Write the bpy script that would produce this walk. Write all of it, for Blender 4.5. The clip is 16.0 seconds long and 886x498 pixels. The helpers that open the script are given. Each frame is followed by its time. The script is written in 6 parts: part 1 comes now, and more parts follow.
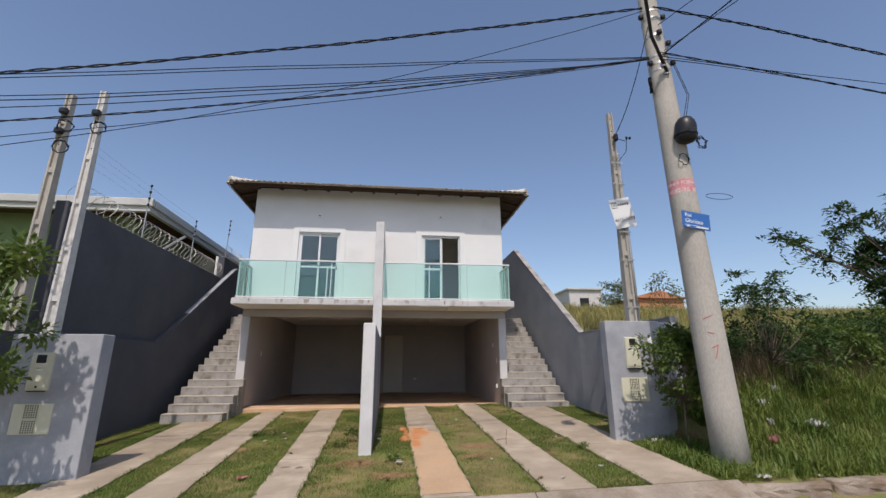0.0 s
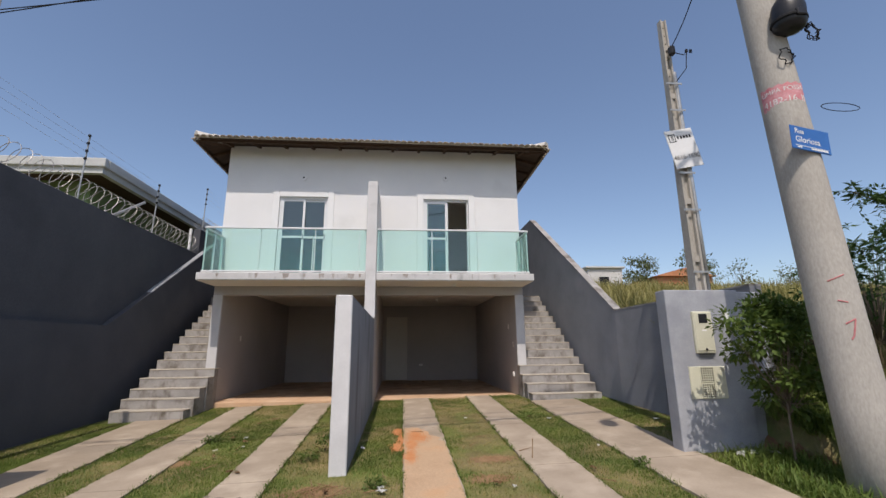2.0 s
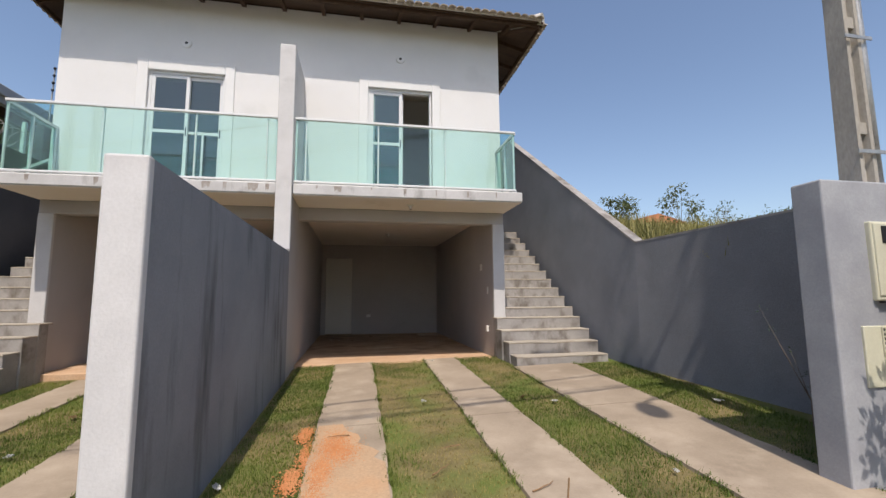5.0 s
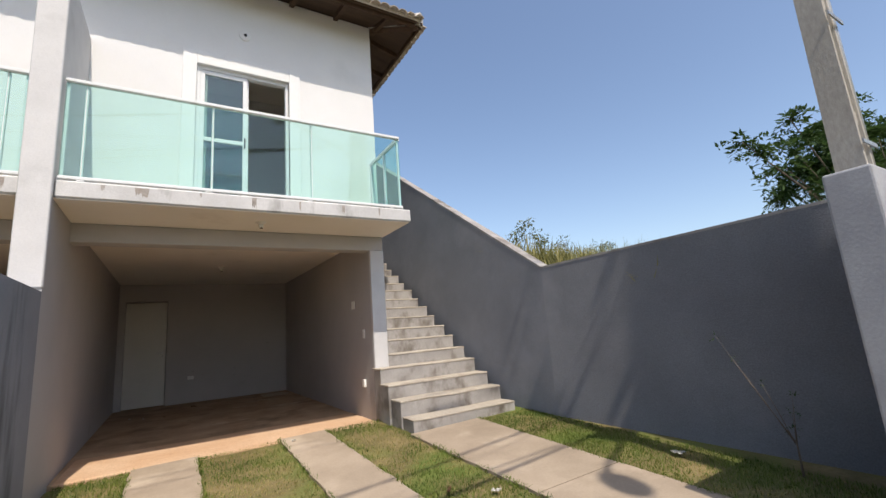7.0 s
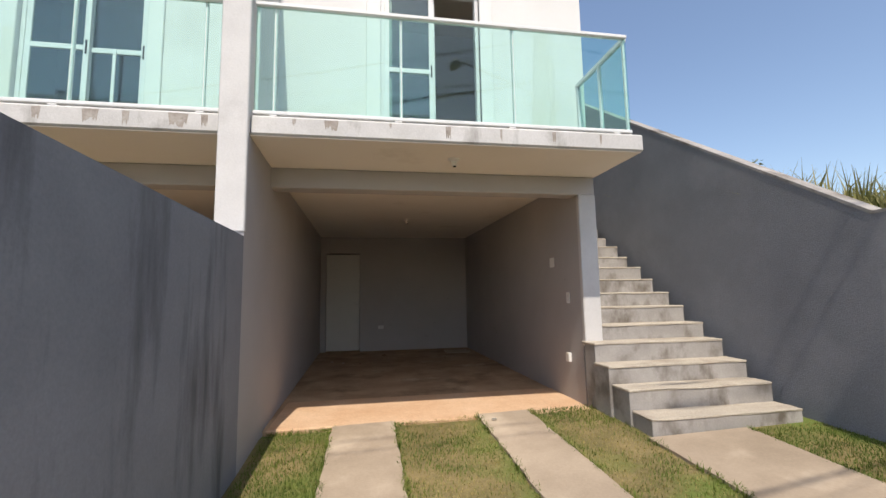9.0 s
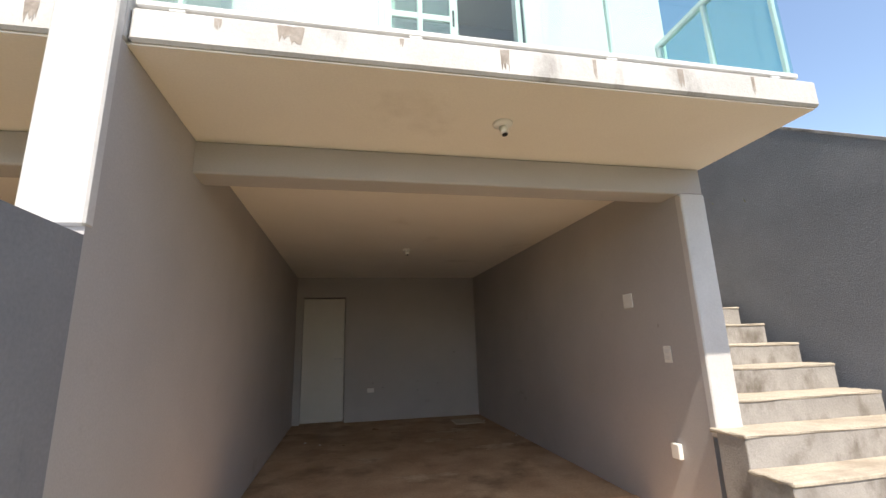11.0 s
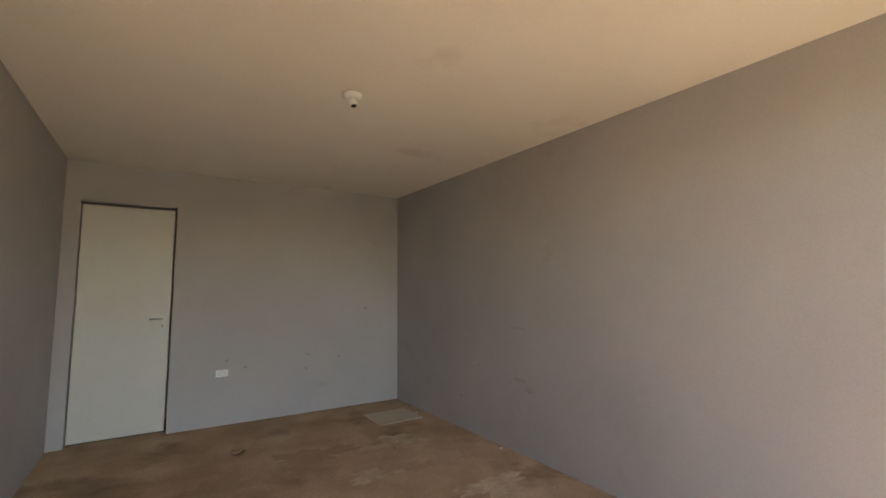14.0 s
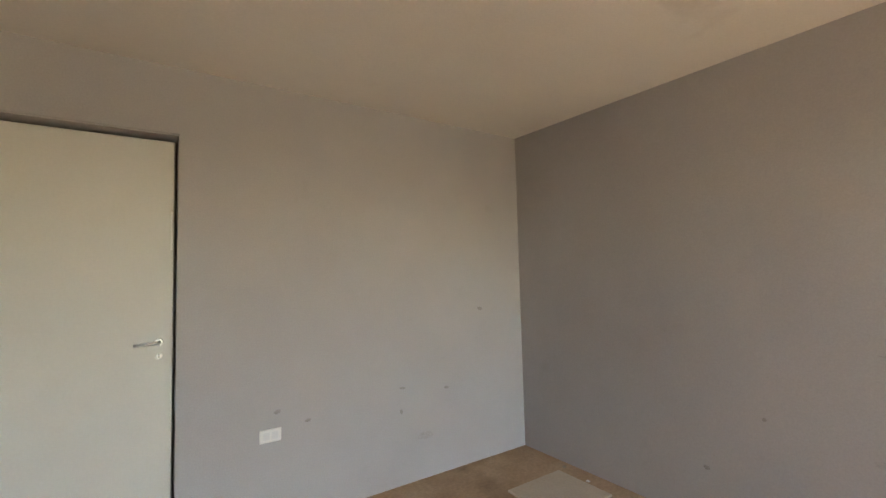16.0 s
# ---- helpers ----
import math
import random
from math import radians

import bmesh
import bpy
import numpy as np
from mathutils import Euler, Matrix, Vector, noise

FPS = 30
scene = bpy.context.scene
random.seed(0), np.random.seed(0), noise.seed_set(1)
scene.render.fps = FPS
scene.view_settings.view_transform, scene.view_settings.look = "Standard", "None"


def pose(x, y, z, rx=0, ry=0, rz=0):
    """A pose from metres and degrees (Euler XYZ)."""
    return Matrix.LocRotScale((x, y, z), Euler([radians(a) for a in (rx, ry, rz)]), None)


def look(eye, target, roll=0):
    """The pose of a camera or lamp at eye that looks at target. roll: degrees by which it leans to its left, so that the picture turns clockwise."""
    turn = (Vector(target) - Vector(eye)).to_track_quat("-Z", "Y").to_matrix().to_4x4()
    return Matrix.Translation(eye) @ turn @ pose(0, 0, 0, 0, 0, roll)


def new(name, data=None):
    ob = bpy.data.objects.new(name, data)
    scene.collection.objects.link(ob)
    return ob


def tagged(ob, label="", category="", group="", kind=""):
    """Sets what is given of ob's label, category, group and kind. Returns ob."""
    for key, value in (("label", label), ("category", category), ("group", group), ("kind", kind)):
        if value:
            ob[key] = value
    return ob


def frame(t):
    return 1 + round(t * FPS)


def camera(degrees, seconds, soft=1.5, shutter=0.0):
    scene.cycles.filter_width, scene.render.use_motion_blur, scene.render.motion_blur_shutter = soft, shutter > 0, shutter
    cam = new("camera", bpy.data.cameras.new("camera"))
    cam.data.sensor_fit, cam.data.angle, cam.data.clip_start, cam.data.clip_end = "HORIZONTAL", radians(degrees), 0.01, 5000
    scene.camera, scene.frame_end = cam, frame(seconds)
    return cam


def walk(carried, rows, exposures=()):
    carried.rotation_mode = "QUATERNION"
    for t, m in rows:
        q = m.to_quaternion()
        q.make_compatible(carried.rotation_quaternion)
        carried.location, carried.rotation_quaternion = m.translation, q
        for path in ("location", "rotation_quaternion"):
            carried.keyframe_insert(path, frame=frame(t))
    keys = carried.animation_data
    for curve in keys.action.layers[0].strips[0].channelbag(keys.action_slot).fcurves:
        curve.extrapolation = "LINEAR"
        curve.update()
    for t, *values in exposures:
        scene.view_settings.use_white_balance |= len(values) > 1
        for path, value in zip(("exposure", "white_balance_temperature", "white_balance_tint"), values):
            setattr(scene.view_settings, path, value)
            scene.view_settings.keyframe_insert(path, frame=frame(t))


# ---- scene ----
cam = camera(91.4, 16.0)
PATH = [
    (0, (0.068, 0.563, 0.983), (0.291, 2.482, 1.502), -0.2),
    (0.5, (0.147, 1.015, 1.01), (0.318, 2.861, 1.759), -3.2),
    (1, (0.206, 1.449, 1.04), (0.384, 3.244, 1.906), -1.8),
    (1.5, (0.282, 1.909, 1.034), (0.477, 3.778, 1.718), -2.6),
    (2, (0.387, 2.359, 1.008), (0.562, 4.3, 1.459), -0.6),
    (2.5, (0.46, 2.815, 1.001), (0.714, 4.78, 1.277), -0.3),
    (3, (0.595, 3.238, 1.01), (0.786, 5.221, 1.193), 0.4),
    (3.5, (0.656, 3.692, 0.957), (0.826, 5.681, 1.087), 0.3),
    (3.7, (0.686, 3.872, 0.963), (0.936, 5.852, 1.092), 0.0),
    (5.8, (0.731, 5.796, 0.965), (1.218, 7.717, 1.232), -0.8),
    (6, (0.721, 5.932, 0.964), (1.284, 7.834, 1.216), -0.7),
    (6.5, (0.683, 6.235, 1.021), (1.427, 8.076, 1.26), -1.3),
    (7, (0.725, 6.603, 1.053), (1.757, 8.276, 1.424), -4.5),
    (7.5, (0.761, 6.78, 1.079), (1.825, 8.448, 1.367), -2.6),
    (8, (0.733, 7.116, 1.107), (1.427, 8.983, 1.286), 0.1),
    (8.5, (0.692, 7.388, 1.128), (1.113, 9.335, 1.31), -0.3),
    (8.7, (0.689, 7.538, 1.123), (1.026, 9.499, 1.322), -1.0),
    (10.8, (0.697, 9.277, 1.194), (1.083, 11.216, 1.495), -0.7),
    (11, (0.678, 9.485, 1.196), (1.071, 11.396, 1.637), -1.8),
    (11.5, (0.63, 9.98, 1.212), (1.144, 11.875, 1.592), -0.2),
    (12, (0.642, 10.498, 1.236), (1.209, 12.364, 1.681), -0.0),
    (12.5, (0.536, 10.997, 1.248), (1.258, 12.828, 1.605), 1.2),
    (13, (0.579, 11.53, 1.244), (1.432, 13.314, 1.541), -1.6),
    (13.5, (0.501, 12.064, 1.254), (1.407, 13.832, 1.489), 0.6),
    (14, (0.455, 12.546, 1.274), (1.524, 14.224, 1.474), -0.5),
    (14.5, (0.465, 13.083, 1.311), (1.515, 14.781, 1.439), -0.1),
    (15, (0.397, 13.653, 1.326), (1.474, 15.336, 1.398), -0.9),
    (15.5, (0.465, 14.232, 1.296), (1.449, 15.972, 1.353), -3.3),
    (16, (0.399, 14.834, 1.358), (1.516, 16.489, 1.478), -1.4),
]
EXPOSURES = [(0.0, 0.05, 6680, 14), (3.7, 0.05, 6800, 14), (5.8, 0.38, 6900, 13), (8.7, 0.5, 6950, 12), (10.8, 0.95, 7100, 11), (11.5, 1.42, 7100, 9), (12.0, 1.63, 7050, 8), (13.0, 2.13, 7000, 7), (14.0, 2.75, 7000, 6), (14.5, 3.06, 7000, 6), (16.0, 3.62, 7000, 6)]
walk(cam, [(t, look(eye, target, roll)) for t, eye, target, roll in PATH], EXPOSURES)

# ---- world and sun ----
SUN_WAY = Vector((0.10, 1.0, -1.58)).normalized()
sun_data = bpy.data.lights.new("sun", "SUN")
sun_data.energy, sun_data.angle, sun_data.color = 3.3, radians(0.53), (1.0, 0.945, 0.865)
sun = new("sun", sun_data)
sun.matrix_world = look((0, 0, 30), Vector((0, 0, 30)) + SUN_WAY)
world = bpy.data.worlds.new("sky")
world.use_nodes = True
scene.world = world
wn = world.node_tree
sky = wn.nodes.new("ShaderNodeTexSky")
sky.sky_type, sky.sun_disc = "NISHITA", False
sky.sun_elevation = math.asin(-SUN_WAY.z)
sky.sun_rotation = math.atan2(-SUN_WAY.x, -SUN_WAY.y)
sky.air_density, sky.dust_density, sky.ozone_density = 1.0, 1.4, 2.2
wn.nodes["Background"].inputs["Strength"].default_value = 0.148
wn.links.new(sky.outputs["Color"], wn.nodes["Background"].inputs["Color"])


# ---- materials ----
def surface(name, c1, c2, scale=2.0, fine=60.0, rough=0.8, bump=0.15, depth=0.01, metal=0.0, stretch=(1, 1, 1), stain=None, stain_scale=1.5,
            stain_from=0.58, stain_to=0.72, random_value=0.0, spec=0.3, grain=0.16, coat=0.0, stain_stretch=None, matt=0.0):
    m = bpy.data.materials.new(name)
    m.use_nodes = True
    n, l = m.node_tree.nodes, m.node_tree.links
    b = n["Principled BSDF"]
    b.inputs["Roughness"].default_value, b.inputs["Metallic"].default_value = rough, metal
    b.inputs["Specular IOR Level"].default_value = spec
    b.inputs["Coat Weight"].default_value = coat
    b.inputs["Diffuse Roughness"].default_value = matt
    tc = n.new("ShaderNodeTexCoord")
    mp = n.new("ShaderNodeMapping")
    mp.inputs["Scale"].default_value = stretch
    l.new(tc.outputs["Object"], mp.inputs["Vector"])

    def noise_at(s, detail, vector):
        t = n.new("ShaderNodeTexNoise")
        t.inputs["Scale"].default_value, t.inputs["Detail"].default_value, t.inputs["Roughness"].default_value = s, detail, 0.6
        l.new(vector, t.inputs["Vector"])
        return t.outputs["Fac"]

    def ramp(fac, a, c):
        r = n.new("ShaderNodeMapRange")
        r.inputs["From Min"].default_value, r.inputs["From Max"].default_value = a, c
        l.new(fac, r.inputs["Value"])
        return r.outputs["Result"]

    def mix(fac, a, c, how="MIX"):
        x = n.new("ShaderNodeMix")
        x.data_type, x.blend_type = "RGBA", how
        for sock, v in ((x.inputs[0], fac), (x.inputs[6], a), (x.inputs[7], c)):
            if isinstance(v, (tuple, list)):
                sock.default_value = (*v, 1)
            elif isinstance(v, float):
                sock.default_value = v
            else:
                l.new(v, sock)
        return x.outputs[2]

    big = noise_at(scale, 6, mp.outputs["Vector"])
    small = noise_at(fine, 4, mp.outputs["Vector"])
    colour = mix(ramp(big, 0.32, 0.68), c1, c2)
    g = ramp(small, 0.25, 0.75)
    shade = n.new("ShaderNodeMapRange")
    shade.inputs["To Min"].default_value, shade.inputs["To Max"].default_value = 1 - grain, 1 + grain
    l.new(g, shade.inputs["Value"])
    colour = mix(1.0, colour, shade.outputs["Result"], "MULTIPLY")
    if stain:
        sv = mp.outputs["Vector"]
        if stain_stretch:
            m2 = n.new("ShaderNodeMapping")
            m2.inputs["Scale"].default_value = stain_stretch
            l.new(tc.outputs["Object"], m2.inputs["Vector"])
            sv = m2.outputs["Vector"]
        colour = mix(ramp(noise_at(stain_scale, 8, sv), stain_from, stain_to), colour, stain)
    if random_value:
        info = n.new("ShaderNodeObjectInfo")
        v = n.new("ShaderNodeMapRange")
        v.inputs["To Min"].default_value, v.inputs["To Max"].default_value = 1 - random_value, 1 + random_value
        l.new(info.outputs["Random"], v.inputs["Value"])
        colour = mix(1.0, colour, v.outputs["Result"], "MULTIPLY")
    l.new(colour, b.inputs["Base Color"])
    if bump:
        bp = n.new("ShaderNodeBump")
        bp.inputs["Strength"].default_value, bp.inputs["Distance"].default_value = bump, depth
        l.new(small, bp.inputs["Height"])
        l.new(bp.outputs["Normal"], b.inputs["Normal"])
    return m


def leafy(name, c1, c2, through_light=0.35):
    m = bpy.data.materials.new(name)
    m.use_nodes = True
    n, l = m.node_tree.nodes, m.node_tree.links
    b = n["Principled BSDF"]
    b.inputs["Roughness"].default_value, b.inputs["Specular IOR Level"].default_value = 0.55, 0.3
    geo = n.new("ShaderNodeNewGeometry")
    r = n.new("ShaderNodeValToRGB")
    r.color_ramp.elements[0].color, r.color_ramp.elements[1].color = (*c1, 1), (*c2, 1)
    tc = n.new("ShaderNodeTexCoord")
    t = n.new("ShaderNodeTexNoise")
    t.inputs["Scale"].default_value, t.inputs["Detail"].default_value = 1.1, 5
    l.new(tc.outputs["Object"], t.inputs["Vector"])
    add = n.new("ShaderNodeMath")
    add.operation = "MULTIPLY_ADD"
    l.new(geo.outputs["Random Per Island"], add.inputs[0])
    add.inputs[1].default_value = 0.5
    sub = n.new("ShaderNodeMapRange")
    sub.inputs["From Min"].default_value, sub.inputs["From Max"].default_value = 0.35, 0.65
    sub.inputs["To Max"].default_value = 0.5
    l.new(t.outputs["Fac"], sub.inputs["Value"])
    l.new(sub.outputs["Result"], add.inputs[2])
    l.new(add.outputs["Value"], r.inputs["Fac"])
    l.new(r.outputs["Color"], b.inputs["Base Color"])
    tr = n.new("ShaderNodeBsdfTranslucent")
    l.new(r.outputs["Color"], tr.inputs["Color"])
    mx = n.new("ShaderNodeMixShader")
    mx.inputs[0].default_value = through_light
    l.new(b.outputs["BSDF"], mx.inputs[1])
    l.new(tr.outputs["BSDF"], mx.inputs[2])
    l.new(mx.outputs["Shader"], n["Material Output"].inputs["Surface"])
    return m


def pane(name, tint, least=0.05, gloss=0.9):
    """Thin clear glass: it lets tinted light through and mirrors more at a slant."""
    m = bpy.data.materials.new(name)
    m.use_nodes = True
    n, l = m.node_tree.nodes, m.node_tree.links
    n.remove(n["Principled BSDF"])
    t, g, w, x = (n.new(k) for k in ("ShaderNodeBsdfTransparent", "ShaderNodeBsdfGlossy", "ShaderNodeLayerWeight", "ShaderNodeMixShader"))
    t.inputs["Color"].default_value, g.inputs["Roughness"].default_value = (*tint, 1), 0.02
    g.inputs["Color"].default_value = (gloss, gloss, gloss, 1)
    w.inputs["Blend"].default_value = 0.5
    p = n.new("ShaderNodeMath")
    p.operation, p.inputs[1].default_value = "POWER", 5.0
    l.new(w.outputs["Facing"], p.inputs[0])
    q = n.new("ShaderNodeMath")
    q.operation, q.inputs[1].default_value, q.inputs[2].default_value = "MULTIPLY_ADD", 1 - least, least
    l.new(p.outputs["Value"], q.inputs[0])
    l.new(q.outputs["Value"], x.inputs[0])
    l.new(t.outputs["BSDF"], x.inputs[1])
    l.new(g.outputs["BSDF"], x.inputs[2])
    l.new(x.outputs["Shader"], n["Material Output"].inputs["Surface"])
    return m


GREY = surface("grey_painted_plaster", (0.18, 0.185, 0.202), (0.225, 0.23, 0.248), 1.3, 90, 0.85, 0.6, 0.006, stain=(0.28, 0.28, 0.30), stain_scale=0.9, stain_from=0.56, stain_to=0.8, matt=1.0)
LOWWALL = surface("drip_stained_grey_plaster", (0.20, 0.207, 0.23), (0.275, 0.282, 0.305), 1.1, 70, 0.85, 0.25, 0.006, stain=(0.085, 0.085, 0.092), stain_scale=1.1, stain_from=0.53, stain_to=0.74, stain_stretch=(1, 3.6, 0.55), grain=0.08)
PALEDUST = surface("pale_floor_dust", (0.44, 0.33, 0.22), (0.58, 0.45, 0.31), 3.5, 50, 0.95, 0.2, 0.004, stain=(0.33, 0.235, 0.15), stain_scale=4.0, stain_from=0.45, stain_to=0.65)
REDDUST = surface("damp_red_brown_floor", (0.31, 0.205, 0.13), (0.42, 0.30, 0.195), 3.5, 50, 0.95, 0.2, 0.004, stain=(0.36, 0.25, 0.16), stain_scale=4.0, stain_from=0.45, stain_to=0.65)
HATCH = surface("pale_cement_cover", (0.50, 0.42, 0.32), (0.58, 0.50, 0.39), 3.0, 70, 0.9, 0.2, 0.004, grain=0.08)
GARAGE = surface("pale_grey_garage_paint", (0.405, 0.386, 0.382), (0.46, 0.441, 0.432), 0.9, 120, 0.75, 0.25, 0.004, stain=(0.36, 0.34, 0.32), stain_scale=2.2, stain_from=0.66, stain_to=0.82, grain=0.06)
# dark grey plaster, its colour lowered further to deepen the shade on the left walls
SHADEWALL = surface("shade_darkened_boundary_plaster", (0.068, 0.07, 0.082), (0.095, 0.098, 0.112), 0.7, 60, 0.9, 0.3, 0.008, stain=(0.065, 0.067, 0.078), stain_scale=0.6, stain_from=0.5, stain_to=0.7)
PILLAR = surface("bare_cement_render", (0.30, 0.31, 0.335), (0.38, 0.385, 0.405), 2.6, 70, 0.9, 0.25, 0.006, stain=(0.25, 0.255, 0.28), stain_scale=1.8, stain_from=0.5, stain_to=0.75, grain=0.07)
WHITE = surface("white_textured_plaster", (0.69, 0.68, 0.67), (0.73, 0.72, 0.71), 1.5, 140, 0.85, 0.5, 0.006, grain=0.05, stain=(0.64, 0.63, 0.615), stain_scale=0.8)
TRIM = surface("white_smooth_trim", (0.69, 0.69, 0.68), (0.73, 0.72, 0.71), 2.0, 80, 0.6, 0.05, 0.002, grain=0.03)
FINWHITE = surface("weathered_white_paint", (0.52, 0.51, 0.505), (0.60, 0.59, 0.585), 2.5, 70, 0.8, 0.25, 0.006, stain=(0.42, 0.41, 0.40), stain_scale=2.0, stain_from=0.6, stain_to=0.8, grain=0.05)
SLABEDGE = surface("stained_white_slab_edge", (0.46, 0.45, 0.44), (0.57, 0.56, 0.55), 3.0, 70, 0.8, 0.25, 0.006, stain=(0.10, 0.08, 0.065), stain_scale=1.0, stain_from=0.56, stain_to=0.80, stain_stretch=(3.8, 1, 1.5), grain=0.07)
# warm tint in this white stands in for light bounced off the orange floor
CEIL = surface("bounce_warmed_ceiling_white", (0.79, 0.745, 0.68), (0.84, 0.795, 0.73), 0.8, 100, 0.85, 0.08, 0.003, grain=0.04, stain=(0.56, 0.50, 0.42), stain_scale=1.1, stain_from=0.62, stain_to=0.85)
CONCRETE = surface("driveway_concrete", (0.27, 0.215, 0.158), (0.40, 0.325, 0.245), 1.3, 55, 0.92, 0.25, 0.005, stain=(0.49, 0.405, 0.31), stain_scale=1.7, stain_from=0.5, stain_to=0.75, grain=0.08)
# base colour lowered so risers look dimmer than the sunlit, dusty treads
STEP = surface("bare_cement_shade_toned", (0.27, 0.255, 0.24), (0.38, 0.36, 0.34), 2.6, 70, 0.92, 0.35, 0.008, stain=(0.13, 0.11, 0.09), stain_scale=2.6, stain_from=0.5, stain_to=0.70, grain=0.09, stain_stretch=(1.6, 1, 1))
TREAD = surface("dusty_cement_tread", (0.36, 0.32, 0.265), (0.47, 0.42, 0.345), 2.2, 70, 0.95, 0.35, 0.006, stain=(0.24, 0.20, 0.16), stain_scale=2.4, stain_from=0.5, stain_to=0.75)
FLOOR = surface("dusty_cement_floor", (0.34, 0.228, 0.14), (0.51, 0.37, 0.24), 1.9, 45, 0.9, 0.3, 0.006, stain=(0.23, 0.155, 0.095), stain_scale=1.5, stain_from=0.52, stain_to=0.68)
SILL = surface("earth_stained_concrete_sill", (0.52, 0.33, 0.20), (0.60, 0.42, 0.28), 2.0, 60, 0.92, 0.3, 0.006)
SOIL = surface("grassy_soil", (0.12, 0.105, 0.042), (0.26, 0.20, 0.095), 2.2, 25, 1.0, 0.6, 0.03, stain=(0.12, 0.155, 0.035), stain_scale=1.3, stain_from=0.45, stain_to=0.62)
REDSOIL = surface("bare_red_earth", (0.42, 0.16, 0.065), (0.52, 0.24, 0.11), 5.0, 40, 1.0, 0.7, 0.02)
ROAD = surface("dusty_asphalt", (0.20, 0.175, 0.15), (0.28, 0.25, 0.215), 1.2, 60, 0.95, 0.5, 0.01, stain=(0.36, 0.31, 0.25), stain_scale=1.0)
KERB = surface("worn_kerb_concrete", (0.24, 0.195, 0.15), (0.36, 0.30, 0.24), 2.0, 50, 0.95, 0.6, 0.012, stain=(0.17, 0.12, 0.08), stain_scale=2.6, stain_from=0.48, stain_to=0.68)
POLE = surface("weathered_pole_concrete", (0.34, 0.315, 0.275), (0.43, 0.40, 0.355), 1.6, 60, 0.9, 0.3, 0.006, stretch=(1, 1, 0.35), stain=(0.24, 0.215, 0.185), stain_scale=3.0, stain_from=0.55, stain_to=0.75)
TILE = surface("weathered_clay_tile", (0.36, 0.30, 0.24), (0.48, 0.42, 0.35), 5.0, 40, 0.9, 0.4, 0.008, random_value=0.22)
HIPCAP = surface("mortared_ridge_tile", (0.52, 0.49, 0.44), (0.62, 0.59, 0.54), 5.0, 40, 0.9, 0.4, 0.008)
WOOD = surface("brown_roof_timber", (0.05, 0.026, 0.015), (0.085, 0.048, 0.028), 2.0, 30, 0.7, 0.3, 0.004, stretch=(6, 6, 1))
SOFFIT = surface("brown_soffit_boards", (0.05, 0.03, 0.02), (0.085, 0.052, 0.034), 1.5, 30, 0.8, 0.3, 0.004, stretch=(1, 5, 1))
ALU = surface("white_powder_coated_aluminium", (0.66, 0.67, 0.67), (0.70, 0.70, 0.70), 3.0, 90, 0.35, 0.0, grain=0.02, spec=0.5)
GALV = surface("galvanised_steel", (0.36, 0.36, 0.35), (0.48, 0.48, 0.47), 6.0, 60, 0.45, 0.1, 0.002, metal=0.7)
RUSTWIRE = surface("dull_razor_wire", (0.30, 0.28, 0.26), (0.42, 0.40, 0.38), 6.0, 60, 0.5, 0.0, metal=0.5)
BLACK = surface("black_cable_rubber", (0.008, 0.008, 0.009), (0.013, 0.013, 0.014), 5.0, 60, 0.85, 0.0)
PLASTIC = surface("black_plastic", (0.014, 0.014, 0.016), (0.025, 0.025, 0.027), 4.0, 60, 0.4, 0.05, 0.002)
BEIGE = surface("beige_meter_box_plastic", (0.55, 0.53, 0.40), (0.62, 0.60, 0.47), 4.0, 60, 0.5, 0.05, 0.002, grain=0.05)
DARKHOLE = surface("dark_opening", (0.012, 0.012, 0.014), (0.02, 0.02, 0.022), 4.0, 60, 0.6, 0.0)
DOORWHITE = surface("off_white_painted_door", (0.60, 0.585, 0.54), (0.65, 0.635, 0.59), 1.2, 90, 0.5, 0.06, 0.002, grain=0.03, stain=(0.54, 0.52, 0.47), stain_scale=1.6, stain_from=0.6, stain_to=0.85)
SOCKET = surface("white_socket_plastic", (0.76, 0.75, 0.72), (0.80, 0.79, 0.76), 4.0, 60, 0.4, 0.0, grain=0.02)
CHROME = surface("brushed_chrome", (0.62, 0.61, 0.60), (0.68, 0.67, 0.66), 8.0, 90, 0.35, 0.0, metal=0.5)
NBWALL = surface("green_painted_wall", (0.15, 0.22, 0.10), (0.20, 0.28, 0.13), 1.2, 60, 0.85, 0.2, 0.006)
GUTTER = surface("grey_white_gutter_metal", (0.42, 0.42, 0.40), (0.52, 0.52, 0.50), 1.5, 60, 0.5, 0.05, 0.002)
FARWHITE = surface("far_white_render", (0.52, 0.50, 0.48), (0.60, 0.58, 0.55), 0.4, 10, 0.9, 0.0)
BRICK = surface("far_bare_brick", (0.42, 0.17, 0.08), (0.52, 0.24, 0.13), 0.8, 12, 0.9, 0.2, 0.02)
SIGNBLUE = surface("blue_enamel_sign", (0.03, 0.12, 0.36), (0.04, 0.15, 0.42), 4.0, 60, 0.35, 0.0, grain=0.03)
SIGNWHITE = surface("white_sign_board", (0.72, 0.72, 0.71), (0.78, 0.78, 0.77), 4.0, 60, 0.5, 0.05, 0.002, grain=0.04, stain=(0.6, 0.6, 0.59), stain_scale=3.0)
INK = surface("black_ink", (0.015, 0.015, 0.017), (0.02, 0.02, 0.022), 4.0, 60, 0.6, 0.0)
RED = surface("red_sticker_print", (0.50, 0.14, 0.16), (0.62, 0.32, 0.33), 9.0, 60, 0.6, 0.0)
